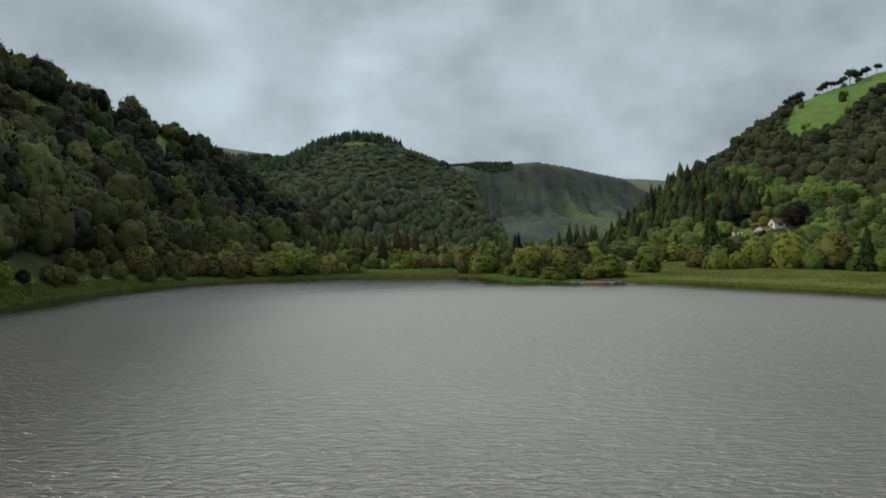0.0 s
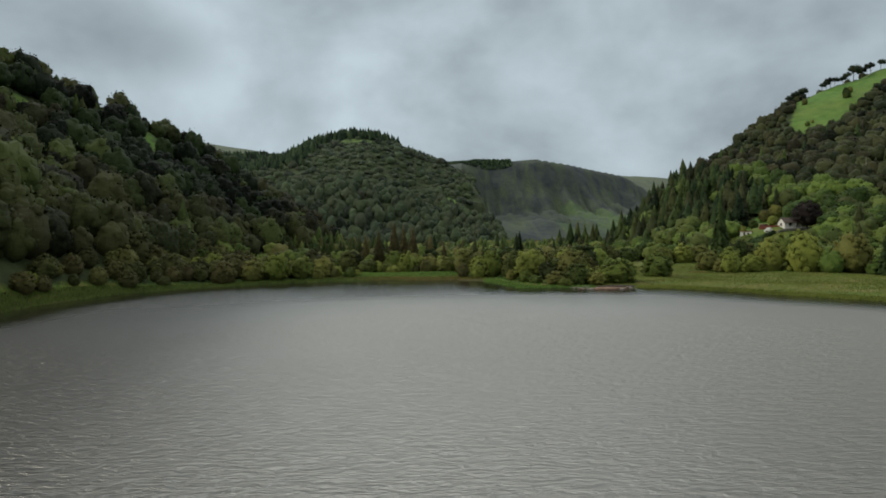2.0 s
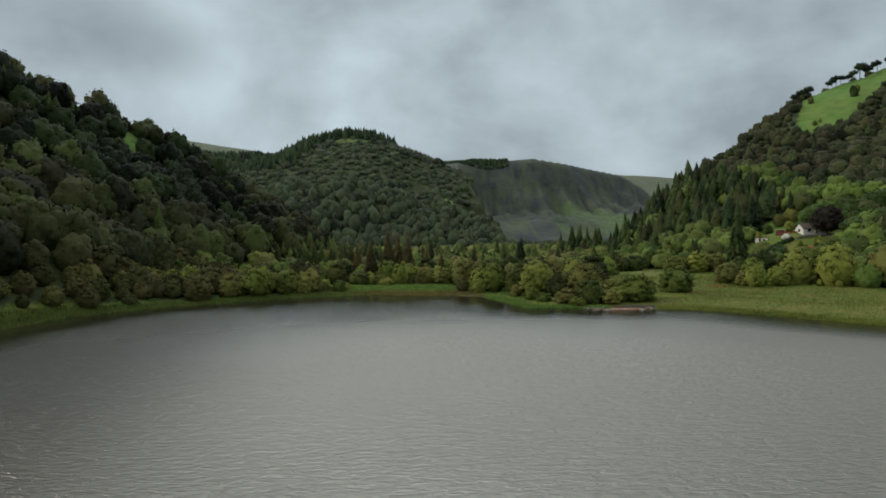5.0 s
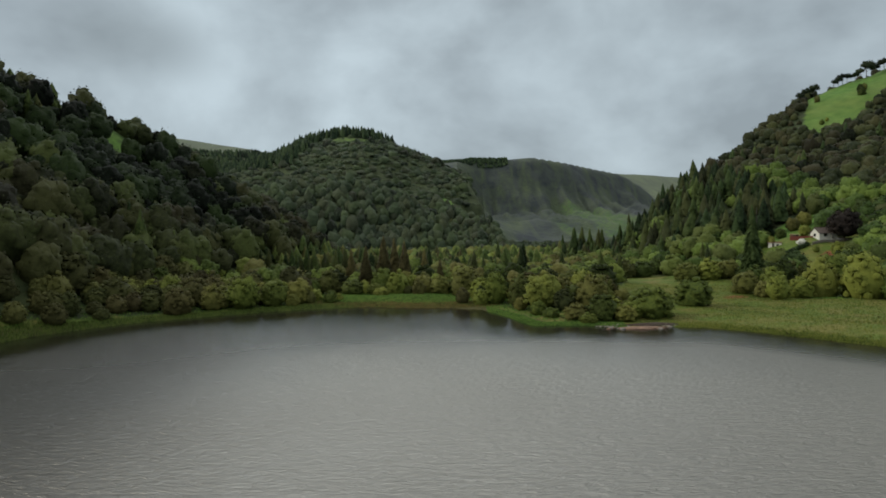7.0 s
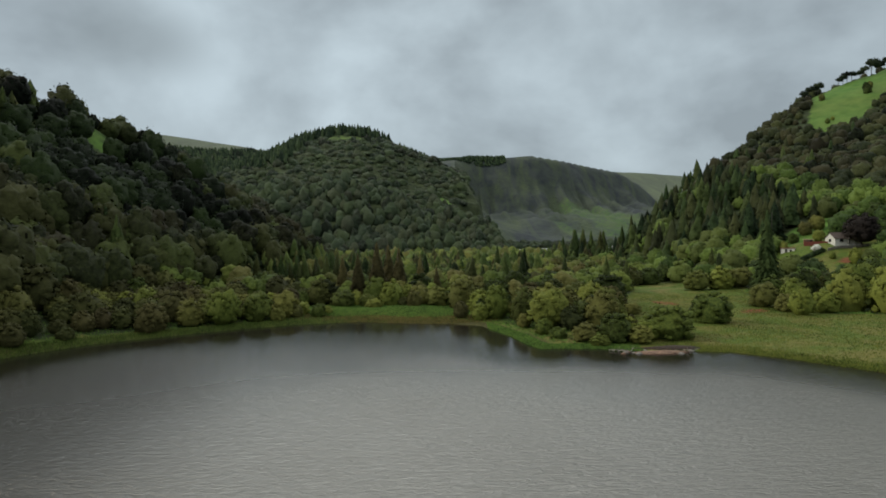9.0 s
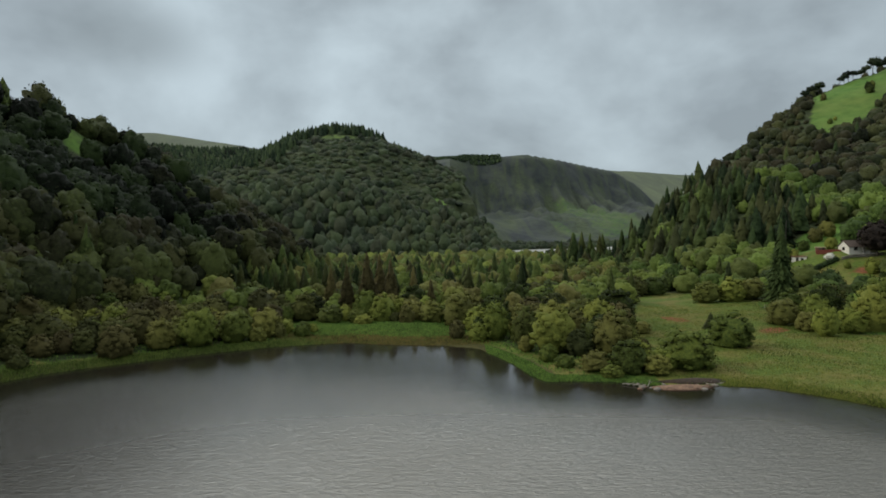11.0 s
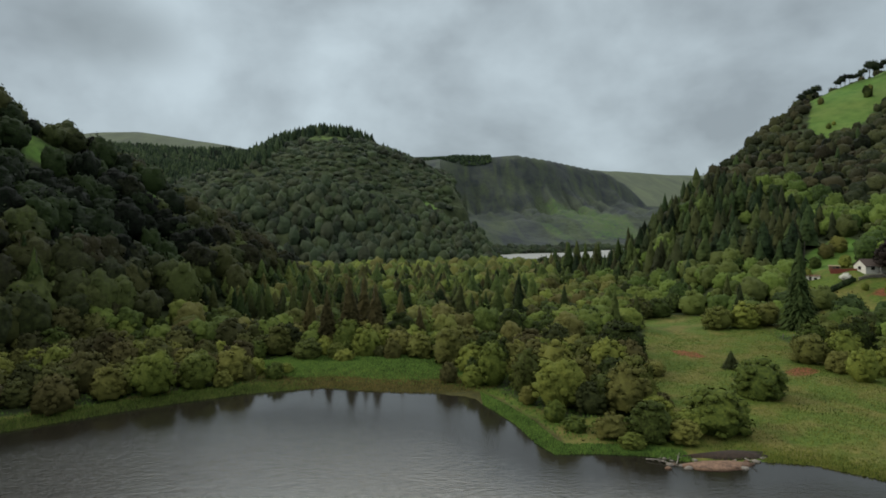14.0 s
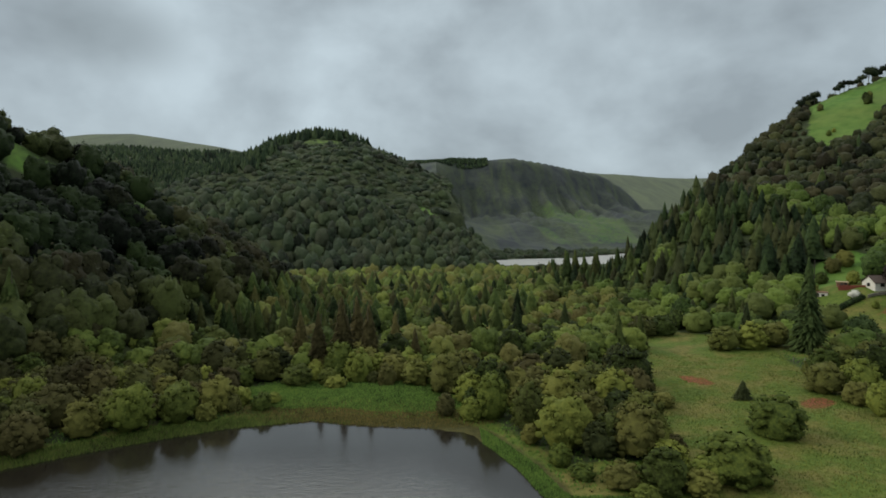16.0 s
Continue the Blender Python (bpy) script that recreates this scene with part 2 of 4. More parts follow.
def ground_material():
    m, n, l, p = material("valley_ground")
    c1 = n.new("ShaderNodeVertexColor")
    c1.layer_name = "cover_low"
    c2 = n.new("ShaderNodeVertexColor")
    c2.layer_name = "cover_high"
    s1, s2 = n.new("ShaderNodeSeparateColor"), n.new("ShaderNodeSeparateColor")
    l.new(c1.outputs["Color"], s1.inputs["Color"])
    l.new(c2.outputs["Color"], s2.inputs["Color"])
    fine = noise_node(n, l, 0.8, 5.0, 0.65)
    med = noise_node(n, l, 0.11, 4.0, 0.6)
    wide = noise_node(n, l, 0.018, 4.0, 0.6)
    streak = noise_node(n, l, 1.0, 7.0, 0.68, (0.019, 0.0025, 0.0075))
    streak.inputs["Distortion"].default_value = 0.9

    def tone(source, a, b, lo=0.35, hi=0.68):
        r = ramp(n, [(lo, a), (hi, b)])
        l.new(source.outputs["Fac"], r.inputs["Fac"])
        return r.outputs["Color"]

    floor = tone(med, (0.022, 0.031, 0.012), (0.046, 0.058, 0.022))
    meadow = mix_rgb(n, l, tone(med, (0, 0, 0), (1, 1, 1), 0.44, 0.6), tone(fine, (0.050, 0.080, 0.012), (0.090, 0.122, 0.020)), tone(fine, (0.088, 0.088, 0.022), (0.145, 0.128, 0.036)))
    sedge = tone(fine, (0.036, 0.036, 0.011), (0.066, 0.060, 0.018))
    pasture = mix_rgb(n, l, tone(wide, (0, 0, 0), (1, 1, 1)), tone(med, (0.048, 0.108, 0.015), (0.080, 0.158, 0.025)), tone(med, (0.070, 0.115, 0.022), (0.105, 0.150, 0.032)))
    moor = mix_rgb(n, l, tone(streak, (0, 0, 0), (1, 1, 1)), (0.062, 0.074, 0.052), (0.092, 0.110, 0.064))
    # the rock tones are tinted blue to carry the haze before the cliffs
    cliff = mix_rgb(n, l, tone(streak, (0, 0, 0), (1, 1, 1), 0.42, 0.66), tone(wide, (0.021, 0.027, 0.031), (0.043, 0.051, 0.047), 0.40, 0.62), tone(med, (0.042, 0.056, 0.032), (0.064, 0.080, 0.040)))
    soil = tone(fine, (0.10, 0.040, 0.018), (0.22, 0.078, 0.036))
    col = floor
    edge = n.new("ShaderNodeMath")
    edge.operation = "SUBTRACT"
    l.new(med.outputs["Fac"], edge.inputs[0])
    edge.inputs[1].default_value = 0.5

    def masked(sock):
        a = n.new("ShaderNodeMath")
        a.operation = "MULTIPLY_ADD"
        l.new(edge.outputs[0], a.inputs[0])
        a.inputs[1].default_value = 0.8
        l.new(sock, a.inputs[2])
        r = n.new("ShaderNodeMapRange")
        r.inputs["From Min"].default_value, r.inputs["From Max"].default_value = 0.35, 0.65
        l.new(a.outputs[0], r.inputs["Value"])
        return r.outputs["Result"]

    for sock, colour in ((s1.outputs["Green"], meadow), (s1.outputs["Blue"], pasture), (s1.outputs["Red"], sedge), (s2.outputs["Red"], moor), (s2.outputs["Green"], cliff), (s2.outputs["Blue"], soil)):
        col = mix_rgb(n, l, masked(sock), col, colour)
    l.new(col, p.inputs["Base Color"])
    p.inputs["Roughness"].default_value = 0.9
    p.inputs["Specular IOR Level"].default_value = 0.15
    bump(n, l, p, fine.outputs["Fac"], 0.7, 0.4)
    return m


def water_material(name, wave, depth_colour, lee_from=45.0, lee_to=180.0, gloss=0.5, sheltered=True):
    """Peaty water: a dark body under a wind-rippled surface, smoother in the lee of the trees."""
    m, n, l, p = material(name)
    p.inputs["Base Color"].default_value = (*depth_colour, 1)
    p.inputs["Specular Tint"].default_value = (0.99, 0.95, 0.87, 1)
    chop = noise_node(n, l, 1.0, 3.0, 0.6, (0.55, 1.9, 1))
    chop.inputs["Distortion"].default_value = 0.8
    fine = noise_node(n, l, 1.0, 2.0, 0.5, (1.5, 4.6, 1))
    gust = noise_node(n, l, 0.02, 2.0, 0.5)
    add = n.new("ShaderNodeMath")
    add.operation = "MULTIPLY_ADD"
    l.new(fine.outputs["Fac"], add.inputs[0])
    add.inputs[1].default_value = 0.4
    l.new(chop.outputs["Fac"], add.inputs[2])
    g = n.new("ShaderNodeNewGeometry")
    sx = n.new("ShaderNodeSeparateXYZ")
    l.new(g.outputs["Position"], sx.inputs[0])
    lee = n.new("ShaderNodeMapRange")
    lee.interpolation_type = "SMOOTHSTEP"
    for k, v in (("From Min", lee_from), ("From Max", lee_to), ("To Min", 1.0), ("To Max", 0.04)):
        lee.inputs[k].default_value = v
    l.new(sx.outputs["Y"], lee.inputs["Value"])
    if sheltered:
        far_out = n.new("ShaderNodeAttribute")
        far_out.attribute_name = "from_shore"
        near = n.new("ShaderNodeMapRange")
        near.interpolation_type = "SMOOTHSTEP"
        for k, v in (("From Min", 0.0), ("From Max", 22.0), ("To Min", 0.04), ("To Max", 1.0)):
            near.inputs[k].default_value = v
        l.new(far_out.outputs["Fac"], near.inputs["Value"])
        least = n.new("ShaderNodeMath")
        least.operation = "MULTIPLY"
        l.new(lee.outputs["Result"], least.inputs[0])
        l.new(near.outputs["Result"], least.inputs[1])
        wind = least.outputs[0]
    else:
        wind = lee.outputs["Result"]
    rough = n.new("ShaderNodeMapRange")
    for k, v in (("From Min", 0.04), ("From Max", 1.0), ("To Min", 0.015), ("To Max", gloss)):
        rough.inputs[k].default_value = v
    l.new(wind, rough.inputs["Value"])
    # IOR raised with the wind imitates ripples catching the bright high sky
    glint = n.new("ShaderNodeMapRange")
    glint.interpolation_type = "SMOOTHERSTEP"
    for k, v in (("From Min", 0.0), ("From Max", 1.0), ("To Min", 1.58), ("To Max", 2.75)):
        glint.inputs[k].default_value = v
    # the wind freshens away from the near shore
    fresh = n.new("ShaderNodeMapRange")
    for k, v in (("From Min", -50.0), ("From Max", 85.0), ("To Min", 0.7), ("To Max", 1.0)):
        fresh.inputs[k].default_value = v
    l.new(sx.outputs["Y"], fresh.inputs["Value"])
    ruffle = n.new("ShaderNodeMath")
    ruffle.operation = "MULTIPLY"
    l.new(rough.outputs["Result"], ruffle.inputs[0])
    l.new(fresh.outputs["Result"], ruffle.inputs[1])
    # and it is lighter under the steep wooded shore; lower IOR there darkens reflections
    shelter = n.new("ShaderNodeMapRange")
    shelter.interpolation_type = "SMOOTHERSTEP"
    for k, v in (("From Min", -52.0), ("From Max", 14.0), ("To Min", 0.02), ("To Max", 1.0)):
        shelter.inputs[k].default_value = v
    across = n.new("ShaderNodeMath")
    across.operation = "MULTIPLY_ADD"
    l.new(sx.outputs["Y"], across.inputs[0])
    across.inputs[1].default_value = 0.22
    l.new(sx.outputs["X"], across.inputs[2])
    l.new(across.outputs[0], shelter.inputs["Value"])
    calm = n.new("ShaderNodeMath")
    calm.operation = "MULTIPLY"
    l.new(ruffle.outputs[0], calm.inputs[0])
    ease = n.new("ShaderNodeMapRange")
    for k, v in (("From Min", 0.0), ("From Max", 1.0), ("To Min", 0.72), ("To Max", 1.0)):
        ease.inputs[k].default_value = v
    l.new(shelter.outputs["Result"], ease.inputs["Value"])
    l.new(ease.outputs["Result"], calm.inputs[1])
    least_rough = n.new("ShaderNodeMath")
    least_rough.operation = "MAXIMUM"
    l.new(calm.outputs[0], least_rough.inputs[0])
    least_rough.inputs[1].default_value = 0.11
    l.new(least_rough.outputs[0], p.inputs["Roughness"])
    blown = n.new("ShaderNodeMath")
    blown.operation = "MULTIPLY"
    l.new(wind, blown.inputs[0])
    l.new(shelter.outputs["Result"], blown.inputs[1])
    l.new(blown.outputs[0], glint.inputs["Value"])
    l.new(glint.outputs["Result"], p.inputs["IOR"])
    gm = n.new("ShaderNodeMapRange")
    for k, v in (("From Min", 0.35), ("From Max", 0.65), ("To Min", 0.5), ("To Max", 1.2)):
        gm.inputs[k].default_value = v
    l.new(gust.outputs["Fac"], gm.inputs["Value"])
    mul = n.new("ShaderNodeMath")
    mul.operation = "MULTIPLY"
    l.new(wind, mul.inputs[0])
    l.new(gm.outputs["Result"], mul.inputs[1])
    b = n.new("ShaderNodeBump")
    b.inputs["Distance"].default_value = wave
    l.new(mul.outputs[0], b.inputs["Strength"])
    l.new(add.outputs[0], b.inputs["Height"])
    l.new(b.outputs["Normal"], p.inputs["Normal"])
    return m


M_GROUND = ground_material()
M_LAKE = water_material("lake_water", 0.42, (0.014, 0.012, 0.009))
# the far lake's pale sheen is put into its body colour
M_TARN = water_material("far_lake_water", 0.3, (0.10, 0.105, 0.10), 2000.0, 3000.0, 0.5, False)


# ---- lie of the land ----
def lattice(ix, iy, seed):
    h = np.sin(ix * 127.1 + iy * 311.7 + seed * 74.7) * 43758.5453
    return h - np.floor(h)


def vnoise(x, y, seed):
    ix, iy = np.floor(x), np.floor(y)
    fx, fy = x - ix, y - iy
    fx, fy = fx * fx * (3 - 2 * fx), fy * fy * (3 - 2 * fy)
    a, b = lattice(ix, iy, seed), lattice(ix + 1, iy, seed)
    c, d = lattice(ix, iy + 1, seed), lattice(ix + 1, iy + 1, seed)
    return (a + (b - a) * fx) * (1 - fy) + (c + (d - c) * fx) * fy - 0.5


def fbm(x, y, seed, octaves=4):
    return sum(vnoise(x * 2**k, y * 2**k, seed + k) * 0.5**k for k in range(octaves))


def dense(line, step):
    out = []
    for (x0, y0, z0), (x1, y1, z1) in zip(line, line[1:]):
        k = max(2, int(math.hypot(x1 - x0, y1 - y0) / step))
        out += [(x0 + (x1 - x0) * i / k, y0 + (y1 - y0) * i / k, z0 + (z1 - z0) * i / k) for i in range(k)]
    return out + [line[-1]]


def hill(x, y, crest, fall, step):
    h = np.full(x.shape, -1e3)
    for cx, cy, cz in dense(crest, step):
        h = np.maximum(h, cz - fall(np.hypot(x - cx, y - cy)))
    return h


def smax(a, b, k=5.0):
    return 0.5 * (a + b + np.sqrt((a - b) ** 2 + k * k)) - 0.02 * k


LAKE = [(-90, 40), (-89, 73), (-94, 97), (-92, 122), (-82, 139), (-73, 146), (-60, 155), (-43, 164), (-26, 168), (-14, 164), (-3, 162), (6, 158), (10, 149),
        (13, 141), (15, 132), (17, 127.5), (23, 127.5), (30, 126.3), (35, 124), (45, 123.3), (52, 121.8), (59, 115.5), (72, 99), (85, 82), (100, 50), (120, -40), (90, -150), (-60, -170), (-110, -80)]
TARN = [(22, 722), (60, 702), (160, 690), (330, 740), (430, 980), (330, 1000), (205, 850), (140, 835), (95, 815), (76, 780)]


def inside(poly, x, y):
    c = np.zeros(np.shape(x), bool)
    for (x0, y0), (x1, y1) in zip(poly, poly[1:] + poly[:1]):
        if y0 != y1:
            c ^= ((y0 > y) != (y1 > y)) & (x < (x1 - x0) * (y - y0) / (y1 - y0) + x0)
    return c


def edge_distance(poly, x, y):
    """Metres outside the outline; negative inside."""
    d = np.full(np.shape(x), 1e9)
    for (x0, y0), (x1, y1) in zip(poly, poly[1:] + poly[:1]):
        ux, uy = x1 - x0, y1 - y0
        t = np.clip(((x - x0) * ux + (y - y0) * uy) / (ux * ux + uy * uy), 0, 1)
        d = np.minimum(d, np.hypot(x - x0 - t * ux, y - y0 - t * uy))
    return np.where(inside(poly, x, y), -d, d)


# the left crest's first points, out of view, are raised to block light
LEFT_CREST = [(-330, -260, 150), (-330, -60, 175), (-330, 80, 165), (-300, 170, 125), (-240, 256, 100), (-205, 300, 84), (-185, 350, 68), (-172, 400, 41), (-165, 460, 14)]
RIGHT_CREST = [(760, 660, 270), (560, 640, 222), (470, 622, 193), (405, 610, 172), (377, 606, 155), (345, 620, 112), (316, 645, 81), (250, 640, 34), (190, 620, 12)]
MID_CREST = [(-1000, 1250, 240), (-620, 1150, 190), (-430, 1060, 158), (-330, 1010, 160), (-292, 1000, 166), (-253, 1000, 188), (-226, 1000, 197), (-190, 1000, 203), (-160, 1000, 200), (-135, 1000, 189),
             (-102, 1000, 176), (-68, 1000, 160), (-48, 1000, 149), (0, 1000, 138), (28, 1000, 108), (45, 1010, 70), (62, 1030, 12)]
WOOD_CREST = [(-1500, 1500, 270), (-835, 1500, 262), (-665, 1500, 264), (-481, 1500, 248), (-300, 1500, 160)]
MOOR_CREST = [(-2200, 2300, 430), (-1300, 2200, 418), (-1132, 2200, 429), (-923, 2200, 395), (-600, 2250, 330), (-141, 2250, 327), (60, 2100, 308)]
CLIFF_CREST = [(60, 2000, 296), (147, 2000, 292), (200, 1990, 299), (279, 2000, 300), (400, 2120, 298), (513, 2250, 294), (703, 2450, 288), (800, 2510, 245), (857, 2550, 194), (960, 2600, 80)]
FAR_CREST = [(700, 3800, 440), (1000, 3850, 436), (1266, 3850, 418), (1500, 3850, 402), (1820, 3850, 390), (2800, 3800, 420)]


def land(x, y):
    x, y = np.asarray(x, float), np.asarray(y, float)
    d = edge_distance(LAKE, x, y)
    rise = 0.006 * np.clip(y - 170, 0, 700)
    bank = np.where(d < 0, np.maximum(d * 0.16, -3.0), np.minimum(0.05 + d * 0.07, 0.9)) + np.where(d > 14, rise, rise * np.clip(d / 14, 0, 1))
    td = edge_distance(TARN, x, y)
    bank = np.where(td < 25, np.minimum(bank, 2.2 + td * 0.09), bank)
    h = bank + 0.5 * fbm(x / 14, y / 14, 3) * np.clip(d / 12, 0, 1)
    far = np.clip((np.hypot(x, y) - 120) / 600, 0, 1)
    wob = fbm(x / 55, y / 55, 11)
    left = hill(x, y, LEFT_CREST, lambda r: 0.70 * (np.sqrt(r * r + 18**2) - 18), 12) + wob * 11
    right = hill(x, y, RIGHT_CREST, lambda r: 0.49 * np.minimum(np.sqrt(r * r + 100) - 10, 175) + 0.33 * np.maximum(r - 185, 0), 14) + wob * 7
    foot = np.interp(y, [200, 250, 330, 430, 500, 600, 650, 750, 900], [100, 108, 106, 114, 148, 196, 226, 300, 430])
    right = np.minimum(right, 0.95 * (x - foot) + wob * 6)
    mid = hill(x, y, MID_CREST, lambda r: 0.46 * (np.sqrt(r * r + 14**2) - 14), 12) + fbm(x / 120, y / 120, 21) * 24 * np.clip(np.abs(y - 1000) / 130, 0.08, 1)
    mid = np.minimum(mid, 3.1 * (57 - x) + fbm(x / 60, y / 60, 23) * 20)
    wood = hill(x, y, WOOD_CREST, lambda r: 0.36 * (np.sqrt(r * r + 80**2) - 80), 50) + fbm(x / 160, y / 160, 25) * 16
    moor = hill(x, y, MOOR_CREST, lambda r: 0.34 * (np.sqrt(r * r + 160**2) - 160), 60) + fbm(x / 300, y / 300, 27) * 12
    gully = 1 - np.abs(2.2 * vnoise(x / 46 + 0.5 * fbm(x / 200, y / 200, 35), y / 900, 31)) - 0.5 * np.abs(2 * vnoise(x / 19, y / 500, 32))
    cliff = hill(x, y, CLIFF_CREST, lambda r: 125 * (1 - np.exp(-(r / 105) ** 1.6)) + 0.215 * r, 9)
    rim = np.interp(x, [c[0] for c in CLIFF_CREST], [c[1] for c in CLIFF_CREST])
    moor = moor - 1.1 * np.clip(rim - 10 - y, 0, 400) * np.clip((x - 10) / 90, 0, 1)
    cliff = cliff + 26 * fbm(x / 70, y / 70, 37) * np.clip((cliff - 10) / 60, 0, 1) * np.clip((rim - 30 - y) / 90, 0, 1)
    cliff = cliff - 42 * gully * np.clip((cliff - 60) / 60, 0, 1) * np.clip((rim - 60 - y) / 130, 0, 1)
    back = hill(x, y, FAR_CREST, lambda r: 0.30 * (np.sqrt(r * r + 200**2) - 200), 90) + fbm(x / 400, y / 400, 33) * 14
    right = right + 4.5 * np.exp(-(((x - 150) / 20) ** 2) - ((y - 250) / 15) ** 2)
    dry = np.clip(d / 25, 0, 1) * np.clip((td + 5) / 30, 0, 1)
    for shape in (left, right, mid, wood, moor, cliff, back):
        up = np.where(shape > -40, smax(h, shape, 7.0), h)
        h = h + (up - h) * dry
    return h


def ground_z(x, y):
    return float(land(np.array([x]), np.array([y]))[0])


def steps(a, b, s):
    return list(np.arange(a, b, s))


def grow(a, b, s, k=1.13):
    out, v = [], a
    while v < b:
        out.append(v)
        v += s
        s *= k
    return out + [b]


gx = [-v for v in reversed(grow(330, 4600, 8))] + steps(-325, -112, 5) + steps(-110, 112, 2) + steps(115, 480, 5) + grow(484, 4600, 8, 1.07)
gy = [-v for v in reversed(grow(60, 4200, 10, 1.2))] + steps(-50, 60, 8) + steps(62, 205, 2) + steps(208, 720, 5) + grow(725, 4700, 9, 1.018)
GX, GY = np.meshgrid(gx, gy)
GZ = land(GX, GY)


def in_zone(x, y, cx, cy, rx, ry, turn=0.0):
    c, s = math.cos(radians(turn)), math.sin(radians(turn))
    u, v = (x - cx) * c + (y - cy) * s, -(x - cx) * s + (y - cy) * c
    return 1 - np.hypot(u / rx, v / ry)


MEADOW = [(36, 124), (60, 106), (85, 80), (100, 40), (150, 40), (140, 120), (112, 155), (96, 160), (90, 172), (94, 190), (98, 206), (103, 222), (96, 244), (86, 255), (72, 261), (64, 250), (67, 232), (62, 214), (56, 208), (50, 196), (52, 184), (46, 170), (42, 150)]
LAWN = [(100, 205), (128, 212), (150, 222), (152, 238), (140, 236), (118, 228), (102, 220)]
PADDOCK = [(136, 258), (165, 260), (186, 284), (180, 300), (156, 284)]
DELTA = [(66, 575), (150, 545), (225, 600), (300, 760), (160, 700), (66, 735)]
TALUS = [(335, 1830), (480, 1830), (500, 1520), (450, 1225), (335, 1225), (345, 1560)]
LOW_TALUS = [(225, 1480), (262, 1440), (300, 1300), (300, 1235), (268, 1255), (245, 1380)]
HIGH_LEDGE = [(230, 1925), (290, 1900), (310, 1815), (265, 1825)]
PASTURE = [(366, 598), (345, 566), (316, 525), (306, 502), (315, 490), (345, 503), (370, 520), (405, 545), (445, 568), (560, 600), (760, 652), (560, 650), (405, 624), (380, 610)]


def cover(x, y, z):
    d = edge_distance(LAKE, x, y)
    soft = lambda v, w: np.clip(v / w + 0.5, 0, 1)
    meadow = np.maximum(soft(-edge_distance(MEADOW, x, y), 6), soft(7 - d, 6) * (y > -60))
    meadow = np.maximum(meadow, soft(in_zone(x, y, -16, 180, 30, 15, -8), 0.3))
    meadow = np.maximum(meadow, np.maximum(soft(-edge_distance(LAWN, x, y), 4), soft(in_zone(x, y, 28, 132, 16, 9), 0.3)))
    sedge = soft(3.0 - np.abs(d - 1.0), 3) * (x < 20)
    sedge = np.maximum(sedge, soft(in_zone(x, y, -14, 172, 24, 7, -10), 0.4))
    pasture = np.maximum(soft(-edge_distance(PASTURE, x, y), 10), soft(-edge_distance(PADDOCK, x, y), 5))
    for zone in ((-190, 226, 30, 12, 60), (-140, 326, 19, 9, 55), (-174, 305, 22, 11, 62)):
        pasture = np.maximum(pasture, 0.55 * soft(in_zone(x, y, *zone), 0.4))
    meadow = np.maximum(meadow, soft(in_zone(x, y, 148, 247, 24, 13), 0.3))
    pasture = np.maximum(pasture, soft(in_zone(x, y, -12, 738, 15, 26), 0.6) * 0.9)
    pasture = np.maximum(pasture, 0.5 * soft(in_zone(x, y, -166, 952, 62, 25), 0.6))
    cliffy = soft(y - 980 - 0.12 * np.abs(x - 60), 120) * soft(z - 6, 4) * (x > -90) * (x < 1100) * (y < 2700)
    talus = cliffy * soft(105 - z + 110 * fbm(x / 130, y / 300, 43), 40) * soft(x - 190 + 0.35 * (y - 1000) * 0, 120) * soft(z - 12, 12)
    pasture = np.maximum(pasture, 0.45 * talus * soft(fbm(x / 90, y / 260, 41) + 0.1, 0.24))
    # grassy scree and ledge, its sunlit patches laid in as brighter green
    for zone, sunlit_green in ((TALUS, 0.85), (LOW_TALUS, 0.8), (HIGH_LEDGE, 0.55)):
        pasture = np.maximum(pasture, sunlit_green * soft(22 * fbm(x / 40, y / 120, 45) - edge_distance(zone, x, y), 18))
    cliffy = cliffy * (1 - 0.45 * talus)
    moor = np.clip(soft(y - 1850, 100) + soft(y - 2700, 100), 0, 1) * (1 - cliffy)
    moor = np.maximum(moor, (y > 1500) * (x < -200) * soft(z - 268 - 0.02 * x, 30))
    soil = np.maximum(soft(in_zone(x, y, 64, 189, 4.5, 2.6, -50), 0.5), soft(in_zone(x, y, 81, 169, 5, 2.6, 30), 0.6))
    soil = np.maximum(soil, soft(in_zone(x, y, 150, 232, 5, 4, 0), 0.6))
    return np.stack([sedge, meadow, pasture], -1), np.stack([moor, cliffy, soil], -1)


